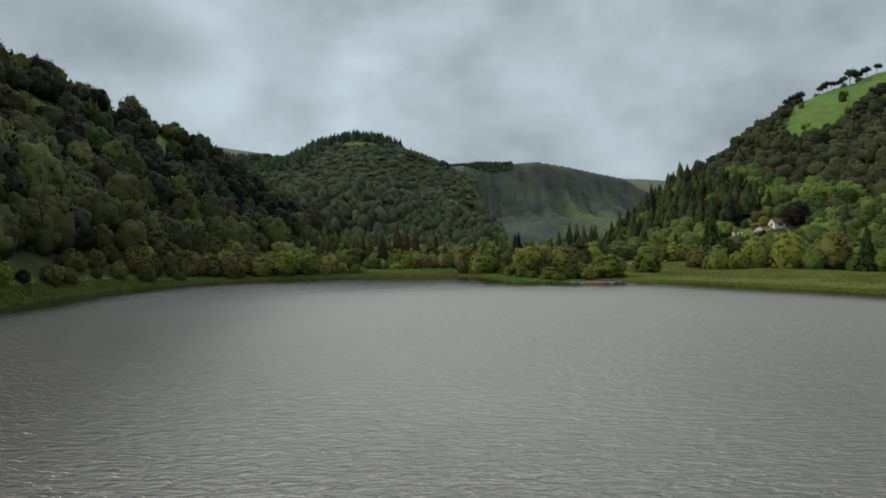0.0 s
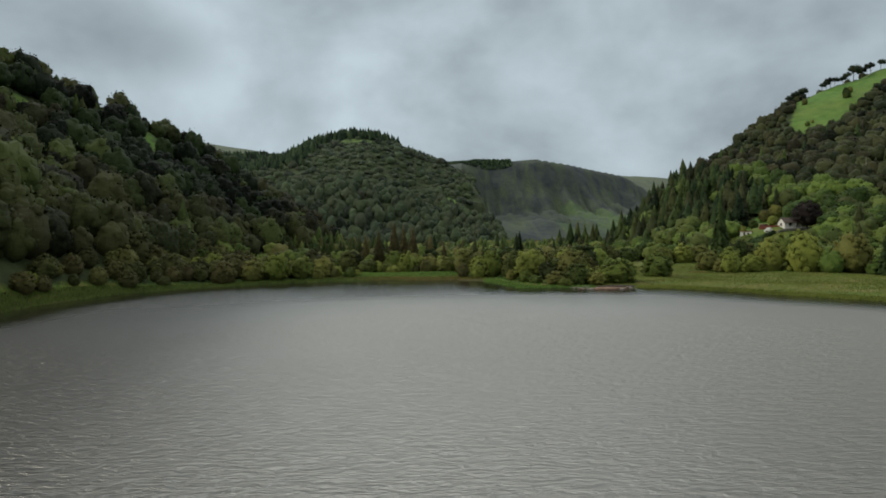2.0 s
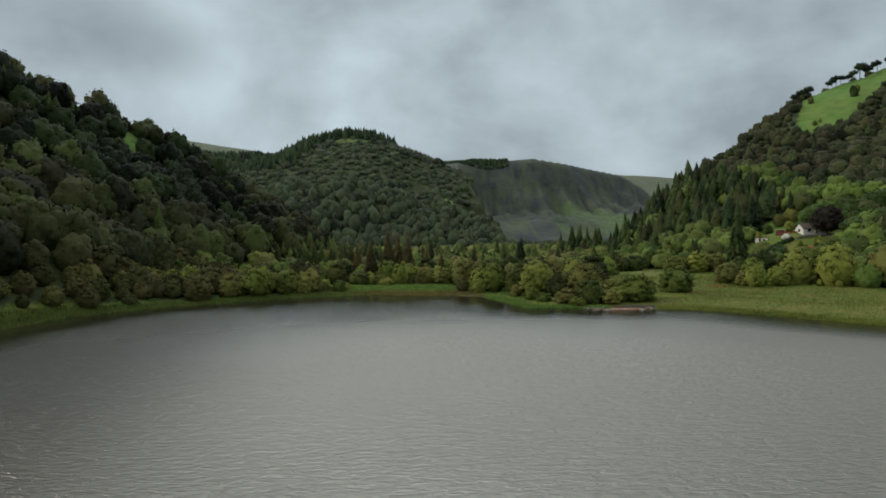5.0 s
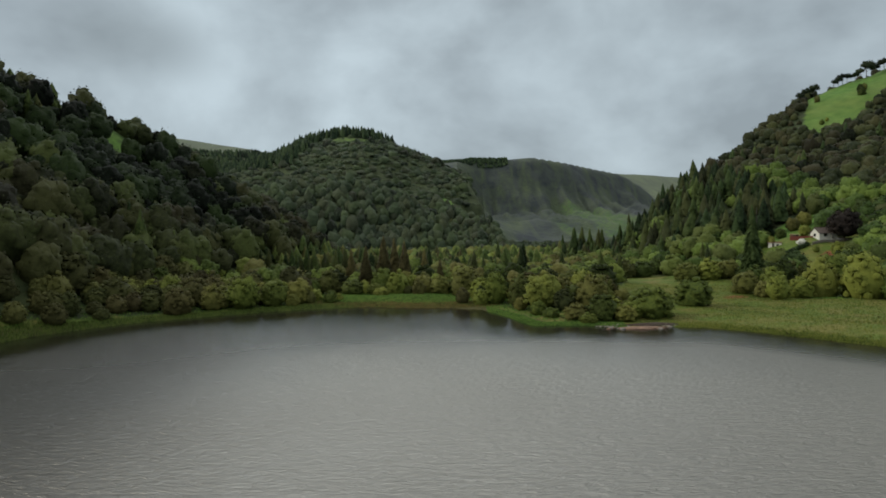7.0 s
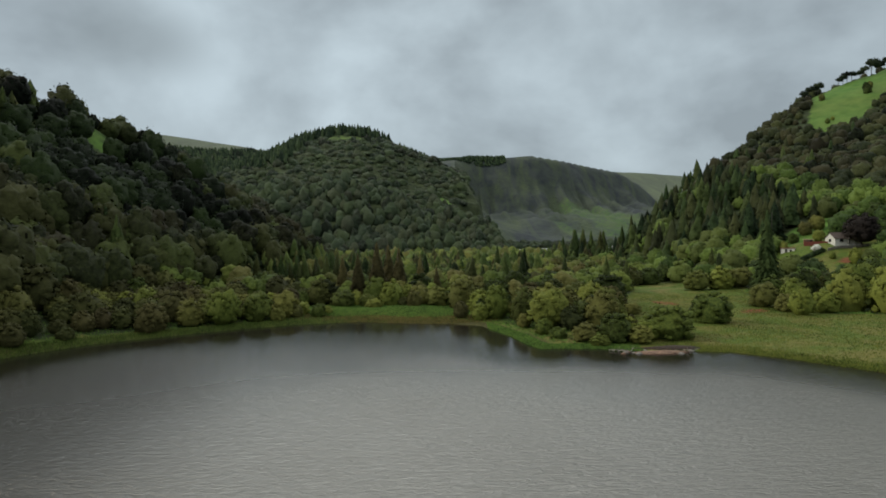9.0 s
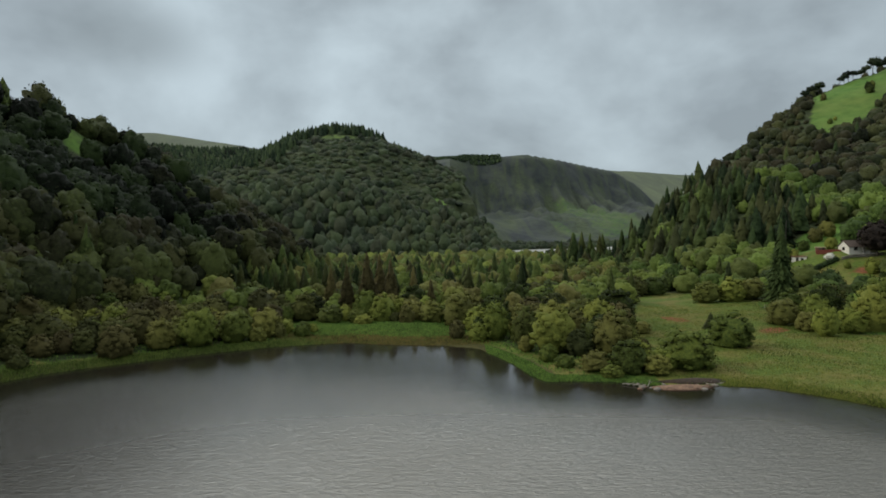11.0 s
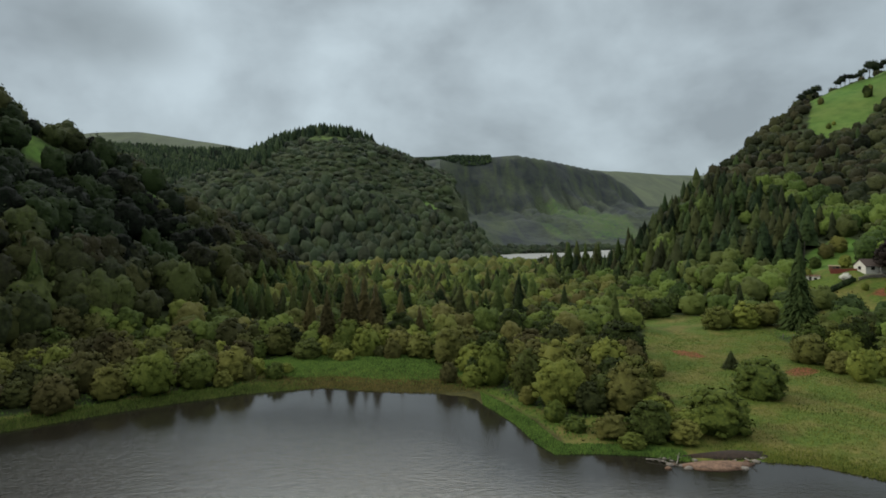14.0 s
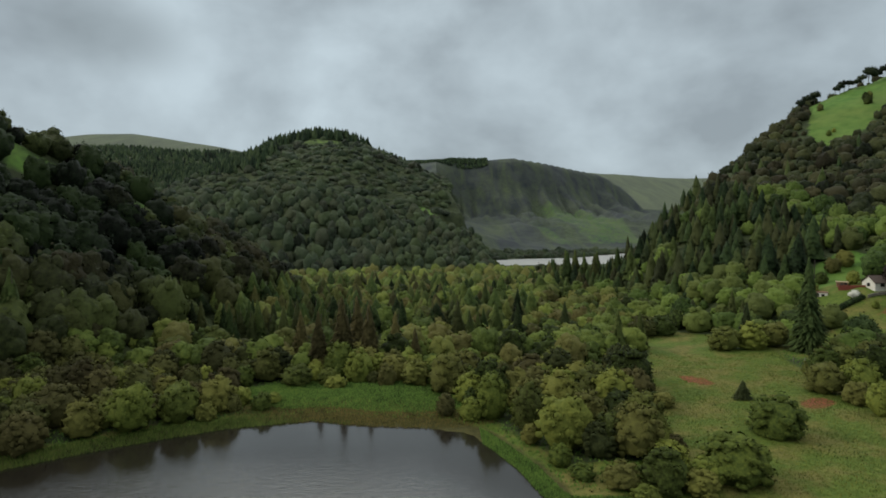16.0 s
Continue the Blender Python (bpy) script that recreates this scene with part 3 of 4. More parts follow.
def mesh_from(name, verts, faces, mat, normals=None, smooth=True, turn=True):
    """A mesh from arrays; faces is an array of triangles or of quads, or a list of both."""
    me = bpy.data.meshes.new(name)
    groups = faces if isinstance(faces, list) else [faces]
    groups = [np.asarray(g, np.int32) for g in groups if len(g)]
    if normals is not None and turn:
        verts, turned = np.asarray(verts), []
        for g in groups:
            flat = np.cross(verts[g[:, 1]] - verts[g[:, 0]], verts[g[:, 2]] - verts[g[:, 0]])
            away = (flat * normals[g].mean(1)).sum(1) < 0
            turned.append(np.where(away[:, None], g[:, ::-1], g))
        groups = turned
    total = sum(len(g) for g in groups)
    loops = np.concatenate([g.ravel() for g in groups])
    sizes = np.concatenate([np.full(len(g), g.shape[1], np.int32) for g in groups])
    me.vertices.add(len(verts))
    me.vertices.foreach_set("co", np.asarray(verts, np.float32).ravel())
    me.loops.add(len(loops))
    me.loops.foreach_set("vertex_index", loops)
    me.polygons.add(total)
    me.polygons.foreach_set("loop_start", np.concatenate([[0], np.cumsum(sizes)[:-1]]).astype(np.int32))
    me.polygons.foreach_set("use_smooth", np.full(total, smooth))
    me.update(calc_edges=True)
    me.materials.append(mat)
    if normals is not None:
        me.normals_split_custom_set_from_vertices(np.asarray(normals, np.float32))
    return me


def grid_faces(nx, ny):
    i = np.arange(nx * ny).reshape(ny, nx)
    return np.stack([i[:-1, :-1], i[:-1, 1:], i[1:, 1:], i[1:, :-1]], -1).reshape(-1, 4)


ground_mesh = mesh_from("ground", np.stack([GX, GY, GZ], -1).reshape(-1, 3), grid_faces(len(gx), len(gy)), M_GROUND)
for layer, values in zip(("cover_low", "cover_high"), cover(GX, GY, GZ)):
    at = ground_mesh.color_attributes.new(layer, "FLOAT_COLOR", "POINT")
    at.data.foreach_set("color", np.concatenate([values.reshape(-1, 3), np.ones((GX.size, 1))], 1).astype(np.float32).ravel())
tagged(new("ground", ground_mesh), "valley ground with meadow, wooded slopes, cliffs and moor", "ground", kind="structure")

wx, wy = steps(-150, 160, 4), steps(-220, 190, 4)
WX, WY = np.meshgrid(wx, wy)
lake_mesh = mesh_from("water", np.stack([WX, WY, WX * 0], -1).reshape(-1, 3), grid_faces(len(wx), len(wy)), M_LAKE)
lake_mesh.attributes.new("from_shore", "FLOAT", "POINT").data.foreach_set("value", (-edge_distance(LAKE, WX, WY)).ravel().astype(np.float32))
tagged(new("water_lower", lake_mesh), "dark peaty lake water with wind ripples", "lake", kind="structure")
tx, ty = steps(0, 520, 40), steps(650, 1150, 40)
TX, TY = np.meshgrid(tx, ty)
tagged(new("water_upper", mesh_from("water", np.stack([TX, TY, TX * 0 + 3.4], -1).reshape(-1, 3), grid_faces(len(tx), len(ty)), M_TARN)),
       "far lake under the cliffs, its pale sheen painted into the colour", "lake", kind="structure")


# ---- trees ----
def ico(level):
    bm = bmesh.new()
    bmesh.ops.create_icosphere(bm, subdivisions=level, radius=1.0)
    v = np.array([tuple(p.co) for p in bm.verts])
    f = np.array([[p.index for p in face.verts] for face in bm.faces], np.int32)
    bm.free()
    return v, f


ICO1, ICO2 = ico(1), ico(2)
pick = np.random.default_rng(5)


def crown(rng, height, radius, lumps, cards, card_size, base=0.25, heart=0.8, core=ICO1, lift=0.2, ragged=0.42):
    """A domed crown: a dense heart, clumps of leaf over it, and a loose shell of small leaf sprays. Returns vertices, normals, triangles, quads."""
    V, N, T, Q, count = [], [], [], [], 0
    zc = height * (base + (1 - base) * 0.5)
    hz = height * (1 - base) * 0.5
    shape = np.array([radius, radius, hz])
    middle = np.array([0, 0, zc - 0.3 * hz])
    seed = Vector((rng.uniform(0, 50), rng.uniform(0, 50), 0))

    def facing(p, d, rough):
        out = (p - middle) / shape
        out /= np.linalg.norm(out, axis=1)[:, None] + 1e-9
        n = 0.5 * out + 0.5 * d + np.array([0, 0, lift]) + rough * (pick.random(d.shape) - 0.5)
        return n / np.linalg.norm(n, axis=1)[:, None]

    v, f = ICO2
    s = heart * (1 + ragged * np.array([noise.noise(Vector(p * 1.7) + seed) for p in v]))[:, None]
    V.append(np.array([0, 0, zc]) + v * s * shape)
    N.append(facing(V[-1], v, 0.1))
    T.append(f)
    count += len(v)
    centres = []
    for k in range(lumps):
        a = k * 2.39996 + rng.uniform(-0.5, 0.5)
        up = 1 - 1.5 * (k + 0.5) / lumps + rng.uniform(-0.1, 0.1)
        side = math.sqrt(max(0.05, 1 - up * up))
        r = radius * rng.uniform(0.7, 1.25) * 1.5 / math.sqrt(max(lumps, 6))
        reach = rng.uniform(0.9, 1.06)
        centres.append((np.array([math.cos(a) * side * (radius * reach - r * 0.7), math.sin(a) * side * (radius * reach - r * 0.7), zc + up * (hz * reach - r * 0.65)]), r))
    for c, r in centres:
        v, f = core
        s = r * 0.76 * (1 + 0.36 * np.array([noise.noise(Vector(p * 1.9 + c)) for p in v]))[:, None]
        V.append(c + v * s * np.array([1, 1, 0.9]))
        N.append(facing(V[-1], v, 0.15))
        T.append(f + count)
        count += len(v)
    per = cards // lumps if lumps else 0
    for c, r in (centres if per else [(np.array([0, 0, zc]), 0.0)]):
        k = per or cards
        d = np.array([rng.gauss(0, 1) for _ in range(3 * k)]).reshape(-1, 3)
        d[:, 2] = d[:, 2] * 0.8 + 0.3
        d /= np.linalg.norm(d, axis=1)[:, None]
        rr = np.array([rng.uniform(0.82, 1.2) for _ in range(k)])[:, None]
        p = c + d * rr * (np.array([r, r, r * 0.92]) if per else shape * heart)
        t = np.cross(d, np.array([rng.gauss(0, 1) for _ in range(3 * k)]).reshape(-1, 3))
        t /= np.linalg.norm(t, axis=1)[:, None] + 1e-9
        b = np.cross(d, t) + d * np.array([rng.uniform(-0.8, 0.8) for _ in range(k)])[:, None]
        sz = card_size * np.array([rng.uniform(0.5, 1.3) for _ in range(k)])[:, None]
        V.append(np.stack([p - t * sz, p - b * sz * 0.6, p + t * sz, p + b * sz * 0.8], 1).reshape(-1, 3))
        N.append(np.repeat(facing(p, d, 0.55), 4, 0))
        Q.append(np.arange(4 * k).reshape(-1, 4) + count)
        count += 4 * k
    return np.concatenate(V), np.concatenate(N), np.concatenate(T), np.concatenate(Q)


def spire(rng, height, radius, rings, sides, jag=0.25, bare=0.04):
    """The dense body of a conifer: one ragged cone."""
    V, N, T = [], [], []
    for k in range(rings):
        f = k / rings
        r = radius * (1 - f) ** 0.85
        for q in range(sides):
            a = 6.2832 * (q + rng.uniform(-0.3, 0.3)) / sides + k * 0.5
            w = r * (1 + rng.uniform(-jag, jag))
            V.append((math.cos(a) * w, math.sin(a) * w, height * (bare + (1 - bare) * (f + rng.uniform(-0.3, 0.3) / rings))))
            N.append((math.cos(a) + rng.uniform(-0.3, 0.3), math.sin(a) + rng.uniform(-0.3, 0.3), 0.55))
    V.append((0, 0, height))
    N.append((0, 0, 1.0))
    for k in range(rings - 1):
        for q in range(sides):
            i, j = k * sides + q, k * sides + (q + 1) % sides
            T += [(i, j, j + sides), (i, j + sides, i + sides)]
    T += [((rings - 1) * sides + q, (rings - 1) * sides + (q + 1) % sides, rings * sides) for q in range(sides)]
    N = np.array(N)
    return np.array(V, float), N / np.linalg.norm(N, axis=1)[:, None], np.array(T, np.int32), np.zeros((0, 4), np.int32)


def conifer(rng, height, radius, tiers, spokes, droop=0.35, bare=0.05, fan=0.2):
    """A spruce: tiers of drooping sprays, longest low down, over a dense body. Triangles only."""
    bv, bn, bt, _ = spire(rng, height * 0.97, radius * 0.7, max(3, tiers // 3), 8, 0.22, bare)
    V, N, T, count = list(bv), list(bn), [tuple(t) for t in bt], len(bv)
    for k in range(tiers * spokes):
        f = 1 - math.sqrt(rng.uniform(0.0, 1.0))
        a = k * 2.39996 + rng.uniform(-0.5, 0.5)
        r = (radius * (1 - f) ** 0.85 + 0.1) * rng.uniform(0.6, 1.2)
        z = height * min(0.96, bare + (1 - bare) * f)
        out, side = np.array([math.cos(a), math.sin(a), 0]), np.array([-math.sin(a), math.cos(a), 0])
        w = r * fan * rng.uniform(0.7, 1.3) + 0.08
        mid = out * r * 0.65 + np.array([0, 0, z - r * droop * 0.2])
        V += [out * r * 0.2 + np.array([0, 0, z + r * 0.2]), mid + side * w, mid - side * w, out * r + np.array([0, 0, z - r * droop * rng.uniform(0.2, 1.2)])]
        n = out * 0.8 + np.array([rng.uniform(-0.35, 0.35), rng.uniform(-0.35, 0.35), rng.uniform(0.35, 0.85)])
        N += [n, n + side * 0.4, n - side * 0.4, out + np.array([0, 0, 0.4])]
        T += [(count, count + 1, count + 2), (count + 1, count + 3, count + 2)]
        count += 4
    N = np.array(N)
    return np.array(V), N / np.linalg.norm(N, axis=1)[:, None], np.array(T, np.int32), np.zeros((0, 4), np.int32)


def trunk_mesh(name, rng, height, girth, limbs, spread, mat=None):
    """A tapered, slightly bent trunk with limbs."""
    V, F = [], []

    def tube(points, radii, sides=6):
        base = len(V)
        for p, r in zip(points, radii):
            for s in range(sides):
                a = 6.2832 * s / sides
                V.append((p[0] + r * math.cos(a), p[1] + r * math.sin(a), p[2]))
        for k in range(len(points) - 1):
            for s in range(sides):
                i, j = base + k * sides + s, base + k * sides + (s + 1) % sides
                F.append((i, j, j + sides, i + sides))

    bx, by = rng.uniform(-0.05, 0.05) * height, rng.uniform(-0.05, 0.05) * height
    tube([(0, 0, -0.6), (0, 0, 0.15 * height), (bx, by, 0.5 * height), (bx * 1.6, by * 1.6, height)], [girth * 1.35, girth, girth * 0.7, girth * 0.2])
    for k in range(limbs):
        a, z = k * 2.4 + rng.uniform(0, 1), height * rng.uniform(0.3, 0.65)
        r = spread * rng.uniform(0.45, 0.8)
        tube([(bx * 0.6, by * 0.6, z), (math.cos(a) * r * 0.5, math.sin(a) * r * 0.5, z + r * 0.45), (math.cos(a) * r, math.sin(a) * r, z + r * 0.75)], [girth * 0.45, girth * 0.3, girth * 0.1], 5)
    return mesh_from(name, np.array(V), np.array(F, np.int32), mat or M_BARK)


def tree_thing(name, label, category, group, crown_parts, crown_mat, trunk, part_name="crown"):
    ob = tagged(new(name), label, category, group)
    ob.empty_display_size = 0.5
    t = new("trunk", trunk)
    t.parent = ob
    v, nrm, tri, quad = crown_parts
    c = new(part_name, mesh_from(part_name, v, [tri, quad], crown_mat, nrm))
    c.parent = ob
    return ob


class Rng(random.Random):
    pass


rng = Rng(7)


def place(x, y, size, turn, lean=0.0, z=None):
    return Matrix.Translation((x, y, (ground_z(x, y) if z is None else z) - 0.1)) @ Euler((lean, lean * 0.5, turn)).to_matrix().to_4x4() @ Matrix.Scale(size, 4)


# broad-leaved kinds, about 8 m high at size 1
BROAD = []
for k in range(8):
    h, r = 8.0, rng.uniform(3.6, 4.6)
    BROAD.append(tree_thing("willow_tree", "rounded olive-green willow growing on the wet lake shore", "tree", "shore trees",
                            crown(rng, h, r, rng.randint(34, 42), 860, 0.24, base=-0.32 if k % 2 else -0.2), M_WILLOW, trunk_mesh("trunk", rng, 5.5, 0.22, 5, r)))
ALDER = []
for k in range(4):
    h, r = 8.0, rng.uniform(3.4, 4.4)
    ALDER.append(tree_thing("alder_tree", "dark brownish-green alder in the shore thicket", "tree", "shore alders",
                            crown(rng, h, r, rng.randint(34, 42), 860, 0.24, base=-0.25), M_ALDER, trunk_mesh("trunk", rng, 5.5, 0.2, 5, r)))
SPRUCE = []
for k in range(4):
    SPRUCE.append(tree_thing("spruce_tree", "dark green spruce with drooping tiers of branches", "tree", "spruces of the valley",
                             conifer(rng, 18.0, rng.uniform(4.0, 5.2), 30, 18, fan=0.11), M_SPRUCE, trunk_mesh("trunk", rng, 16.5, 0.26, 0, 1)))
PINE = []
for k in range(3):
    PINE.append(tree_thing("scots_pine", "wind-bent dark pine with a bare trunk on the grassy ridge", "tree", "pines on the ridge",
                           crown(rng, 11.0, rng.uniform(3.6, 4.6), 14, 560, 0.36, base=0.42, heart=0.6), M_PINE, trunk_mesh("trunk", rng, 8.5, 0.24, 5, 3.5)))


def is_open(x, y):
    """Where no trees of the woods grow: water, shore, fields and gardens."""
    d = edge_distance(LAKE, x, y)
    out = d < np.where(np.abs(x) > 20, 4.5, 6.0)
    out |= edge_distance(TARN, x, y) < 6
    for zone in ((-21, 181, 26, 11, -8), (-190, 226, 26, 9, 60), (-140, 326, 17, 7, 55), (-174, 305, 20, 9, 62), (150, 244, 24, 14, 0), (112, 192, 9, 12, 0), (28, 131, 13, 7, 0)):
        out |= in_zone(x, y, *zone) > 0
    for p in (MEADOW, LAWN, PADDOCK, PASTURE, DELTA):
        out |= inside(p, x, y)
    return out


def conifer_chance(x, y):
    c = np.full(x.shape, 0.03)
    for zone, v in (((-45, 305, 90, 72, 0), 0.55), ((152, 388, 46, 110, 0), 0.9), ((40, 430, 110, 60, 0), 0.45), ((250, 430, 90, 60, 30), 0.1), ((108, 455, 30, 62, 0), 0.8), ((-222, 262, 34, 34, 0), 0.5)):
        c = np.where(in_zone(x, y, *zone) > 0, np.maximum(c, v), c)
    return np.where((x < -60) & (land(x, y) > 14) & (in_zone(x, y, -222, 262, 34, 34) < 0), 0.01, c)


# trees that stand out by themselves: x, y, size, height factor
POINT_TREES = [(22, 148, 1.4, 0.85), (36, 161, 1.05, 0.75), (11, 165, 0.95, 1.25), (17.5, 159, 0.95, 1.15), (27, 133, 0.8, 0.6), (33, 132, 1.0, 0.75), (37.5, 130, 0.7, 0.6), (29, 129, 0.6, 0.5), (40, 133, 0.8, 0.6), (44.5, 134, 1.4, 0.62),
               (36, 138, 0.9, 0.6), (22, 136, 0.6, 0.5), (28, 155, 1.1, 0.9), (45, 181, 1.5, 0.85), (34, 172, 1.2, 0.9), (25, 167, 1.15, 0.95), (48, 170, 0.7, 0.6)]
BAY_TREES = [(3, 184, 1.3, 0.95), (-35, 192, 1.15, 0.6), (-25, 190, 0.8, 0.5), (-37, 178, 0.5, 0.6), (12, 176, 1.2, 1.0), (-100, 103, 0.7, 0.6)]
MEADOW_TREES = [(61, 151, 1.35, 0.68), (87, 176, 1.05, 0.85), (89, 168, 0.8, 0.8), (88, 160, 0.9, 1.0), (98, 176, 1.2, 1.1), (72, 247, 1.4, 0.7), (80, 250, 1.4, 0.65),
                (88, 222, 1.2, 0.75), (96, 221, 1.3, 0.8), (104, 223, 1.2, 0.8), (111, 160, 1.5, 1.08), (121, 152, 1.5, 1.05), (103, 166, 1.3, 1.1), (52, 194, 0.6, 0.6), (107, 187, 1.2, 1.0)]
GARDEN_TREES = [(123, 187, 1.2, 1.1), (150, 229, 0.7, 1.0), (118, 183, 1.3, 1.1), (127, 191, 1.3, 1.15), (135, 200, 1.3, 1.1)]
FEATURES = POINT_TREES + BAY_TREES + MEADOW_TREES + GARDEN_TREES
fx, fy = np.array([t[0] for t in FEATURES], float), np.array([t[1] for t in FEATURES], float)
fz = land(fx, fy)

cells = []
y = 66.0
while y < 720:
    s = 5.4 if y < 235 else (6.8 if y < 420 else 9.0)
    x = -340.0
    while x < 620:
        px, py = x + rng.uniform(-0.42, 0.42) * s, y + rng.uniform(-0.42, 0.42) * s
        x += s
        if abs(px) < 0.86 * (py + 36) + 14:
            cells.append((px, py))
    y += s
cells = np.array(cells)
cells = cells[~is_open(cells[:, 0], cells[:, 1])]
gap = np.min(np.hypot(cells[:, :1] - fx, cells[:, 1:] - fy) - np.array([t[2] for t in FEATURES]) * 3.6, axis=1)
cells = cells[gap > 0]
# nothing grows on the unseen far sides of the two near ridges
over = (cells[:, 0] + 330) * (400 - 170) - (cells[:, 1] - 170) * (-172 + 330)
rim_y = np.interp(cells[:, 0], [316, 345, 377, 405, 470, 560], [645, 620, 606, 610, 622, 640])
cells = cells[~((over / 279 < -32) & (cells[:, 0] < -100) & (cells[:, 1] < 400)) & ~((cells[:, 0] > 300) & (cells[:, 1] > rim_y + 22))]
zs = land(cells[:, 0], cells[:, 1])
chance = conifer_chance(cells[:, 0], cells[:, 1])

BROAD_MID = [crown(rng, 8.0, rng.uniform(3.7, 4.7), 12, 120, 0.38, base=-0.22, heart=0.82) for _ in range(8)]
SPRUCE_MID = [conifer(rng, 18.0, rng.uniform(4.0, 5.2), 12, 10, fan=0.15) for _ in range(5)]
BROAD_FAR = [crown(rng, 8.0, rng.uniform(4.2, 5.2), 0, 15, 0.9, base=-0.35, heart=0.92, lift=0.6, ragged=0.6) for _ in range(8)]
BROAD_HEATH = [crown(rng, 8.0, rng.uniform(4.0, 5.0), 5, 28, 0.65, base=-0.3, heart=0.86, ragged=0.5) for _ in range(8)]
SPRUCE_FAR = [conifer(rng, 18.0, rng.uniform(3.8, 4.8), 5, 5) for _ in range(5)]
SPRUCE_TINY = [spire(rng, 16.0, rng.uniform(3.2, 4.2), 3, 5, 0.4) for _ in range(5)]


class Wood:
    """Trees too many to count, gathered into one mesh."""

    def __init__(self):
        self.v, self.n, self.t, self.q, self.tone, self.count = [], [], [], [], [], 0

    def add(self, parts, x, y, z, size, tall, turn):
        v, n, t, q = parts
        c, s = math.cos(turn), math.sin(turn)
        rot = np.array([[c, s, 0], [-s, c, 0], [0, 0, 1]])
        self.v.append((v @ rot) * np.array([size, size, tall]) + (x, y, z))
        self.n.append(n @ rot)
        self.t.append(t + self.count)
        self.q.append(q + self.count)
        self.tone.append(np.full(len(v), pick.random()))
        self.count += len(v)

    def finish(self, name, mat, label):
        groups = [np.concatenate(self.t), np.concatenate(self.q)]
        me = mesh_from(name, np.concatenate(self.v), groups, mat, np.concatenate(self.n))
        me.attributes.new("tone", "FLOAT", "POINT").data.foreach_set("value", np.concatenate(self.tone).astype(np.float32))
        tagged(new(name, me), label, "woodland", kind="stuff")


wood_left, wood_wet, wood_right, wood_spruce, wood_mid, wood_ridge, wood_heath, wood_dark, wood_fir = (Wood() for _ in range(9))
n_broad = n_spruce = n_alder = 0
for (x, y, size, tall), z in zip(FEATURES, fz):
    m = place(x, y, size, rng.uniform(0, 6.28), z=z) @ Matrix.Diagonal((1, 1, tall, 1))
    if n_broad < 8:
        BROAD[n_broad].matrix_basis = m
    else:
        ob = copy_thing(BROAD[n_broad % 8], m)
        ob.matrix_basis = m
    n_broad += 1
for (x, y), z, c in zip(cells, zs, chance):
    turn = rng.uniform(0, 6.28)
    if c > 0.85 and rng.random() < 0.25:
        continue
    if rng.random() < c and (y > 218 or x > 95):
        size = rng.uniform(0.6, 1.15) if in_zone(x, y, 150, 385, 45, 120) > 0 else rng.uniform(0.5, 0.95) * (1.0 if x > 90 else 0.95)
        if in_zone(x, y, 108, 455, 30, 62) > 0:
            size = rng.uniform(0.6, 1.0)
        if 20 < x < 0.17 * y and y > 440:
            size *= 0.6
        if y < 262 and n_spruce < 200:
            m = place(x, y, size, turn, z=z)
            if n_spruce < 4:
                SPRUCE[n_spruce].matrix_basis = m
            else:
                copy_thing(SPRUCE[n_spruce % 4], m).matrix_basis = m
            n_spruce += 1
        else:
            (wood_fir if x > 90 else wood_spruce).add(SPRUCE_MID[rng.randrange(5)] if y < 430 else SPRUCE_FAR[rng.randrange(5)], x, y, z - 0.3, size * (1.3 if x > 90 else 1.6), size * (rng.uniform(0.75, 1.1) if x > 90 else rng.uniform(0.6, 0.95)), turn)
        continue
    if c > 0.5 and x < 60 and rng.random() < 0.4:
        continue
    slope = z > 7
    if slope and x < -60 and rng.random() < 0.3:
        continue
    tall = rng.uniform(1.0, 1.4) if slope and x < 0 else rng.uniform(0.85, 1.15)
    size = rng.uniform(0.6, 1.4) * (1.25 if x < -60 else 1.0) if slope else rng.choice((rng.uniform(0.4, 0.75), rng.uniform(0.7, 1.2)))
    if y < 205 and z < 8 and n_broad < 300 and abs(x) < 106:
        m = place(x, y, size, turn, z=z) @ Matrix.Diagonal((1.0, 1.0, rng.uniform(0.75, 1.05), 1))
        if rng.random() < (0.75 if x < -48 else 0.25):
            if n_alder < 4:
                ALDER[n_alder].matrix_basis = m
            else:
                copy_thing(ALDER[n_alder % 4], m).matrix_basis = m
            n_alder += 1
        else:
            copy_thing(BROAD[n_broad % 8], m).matrix_basis = m
        n_broad += 1
        continue
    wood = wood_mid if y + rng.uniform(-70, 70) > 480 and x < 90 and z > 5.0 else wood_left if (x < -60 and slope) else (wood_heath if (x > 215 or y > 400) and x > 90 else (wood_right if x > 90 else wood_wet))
    kit = BROAD_MID if y < 400 and x < 215 else BROAD_FAR
    if wood is wood_heath:
        kit = BROAD_HEATH
    # trees in the shaded band of the slope take the near-black leaves
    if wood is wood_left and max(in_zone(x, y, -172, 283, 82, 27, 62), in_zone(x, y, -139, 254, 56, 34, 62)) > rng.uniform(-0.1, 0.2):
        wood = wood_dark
    if x > 230 and y > 400 and not (290 < x < 385 and y > 555):
        size *= rng.uniform(0.55, 1.05)
    wood.add(kit[rng.randrange(8)], x, y, z - 0.4, size, size * tall, turn)

# the wooded hill at the valley's turn, and the slopes behind it
spots, y = [], 700.0
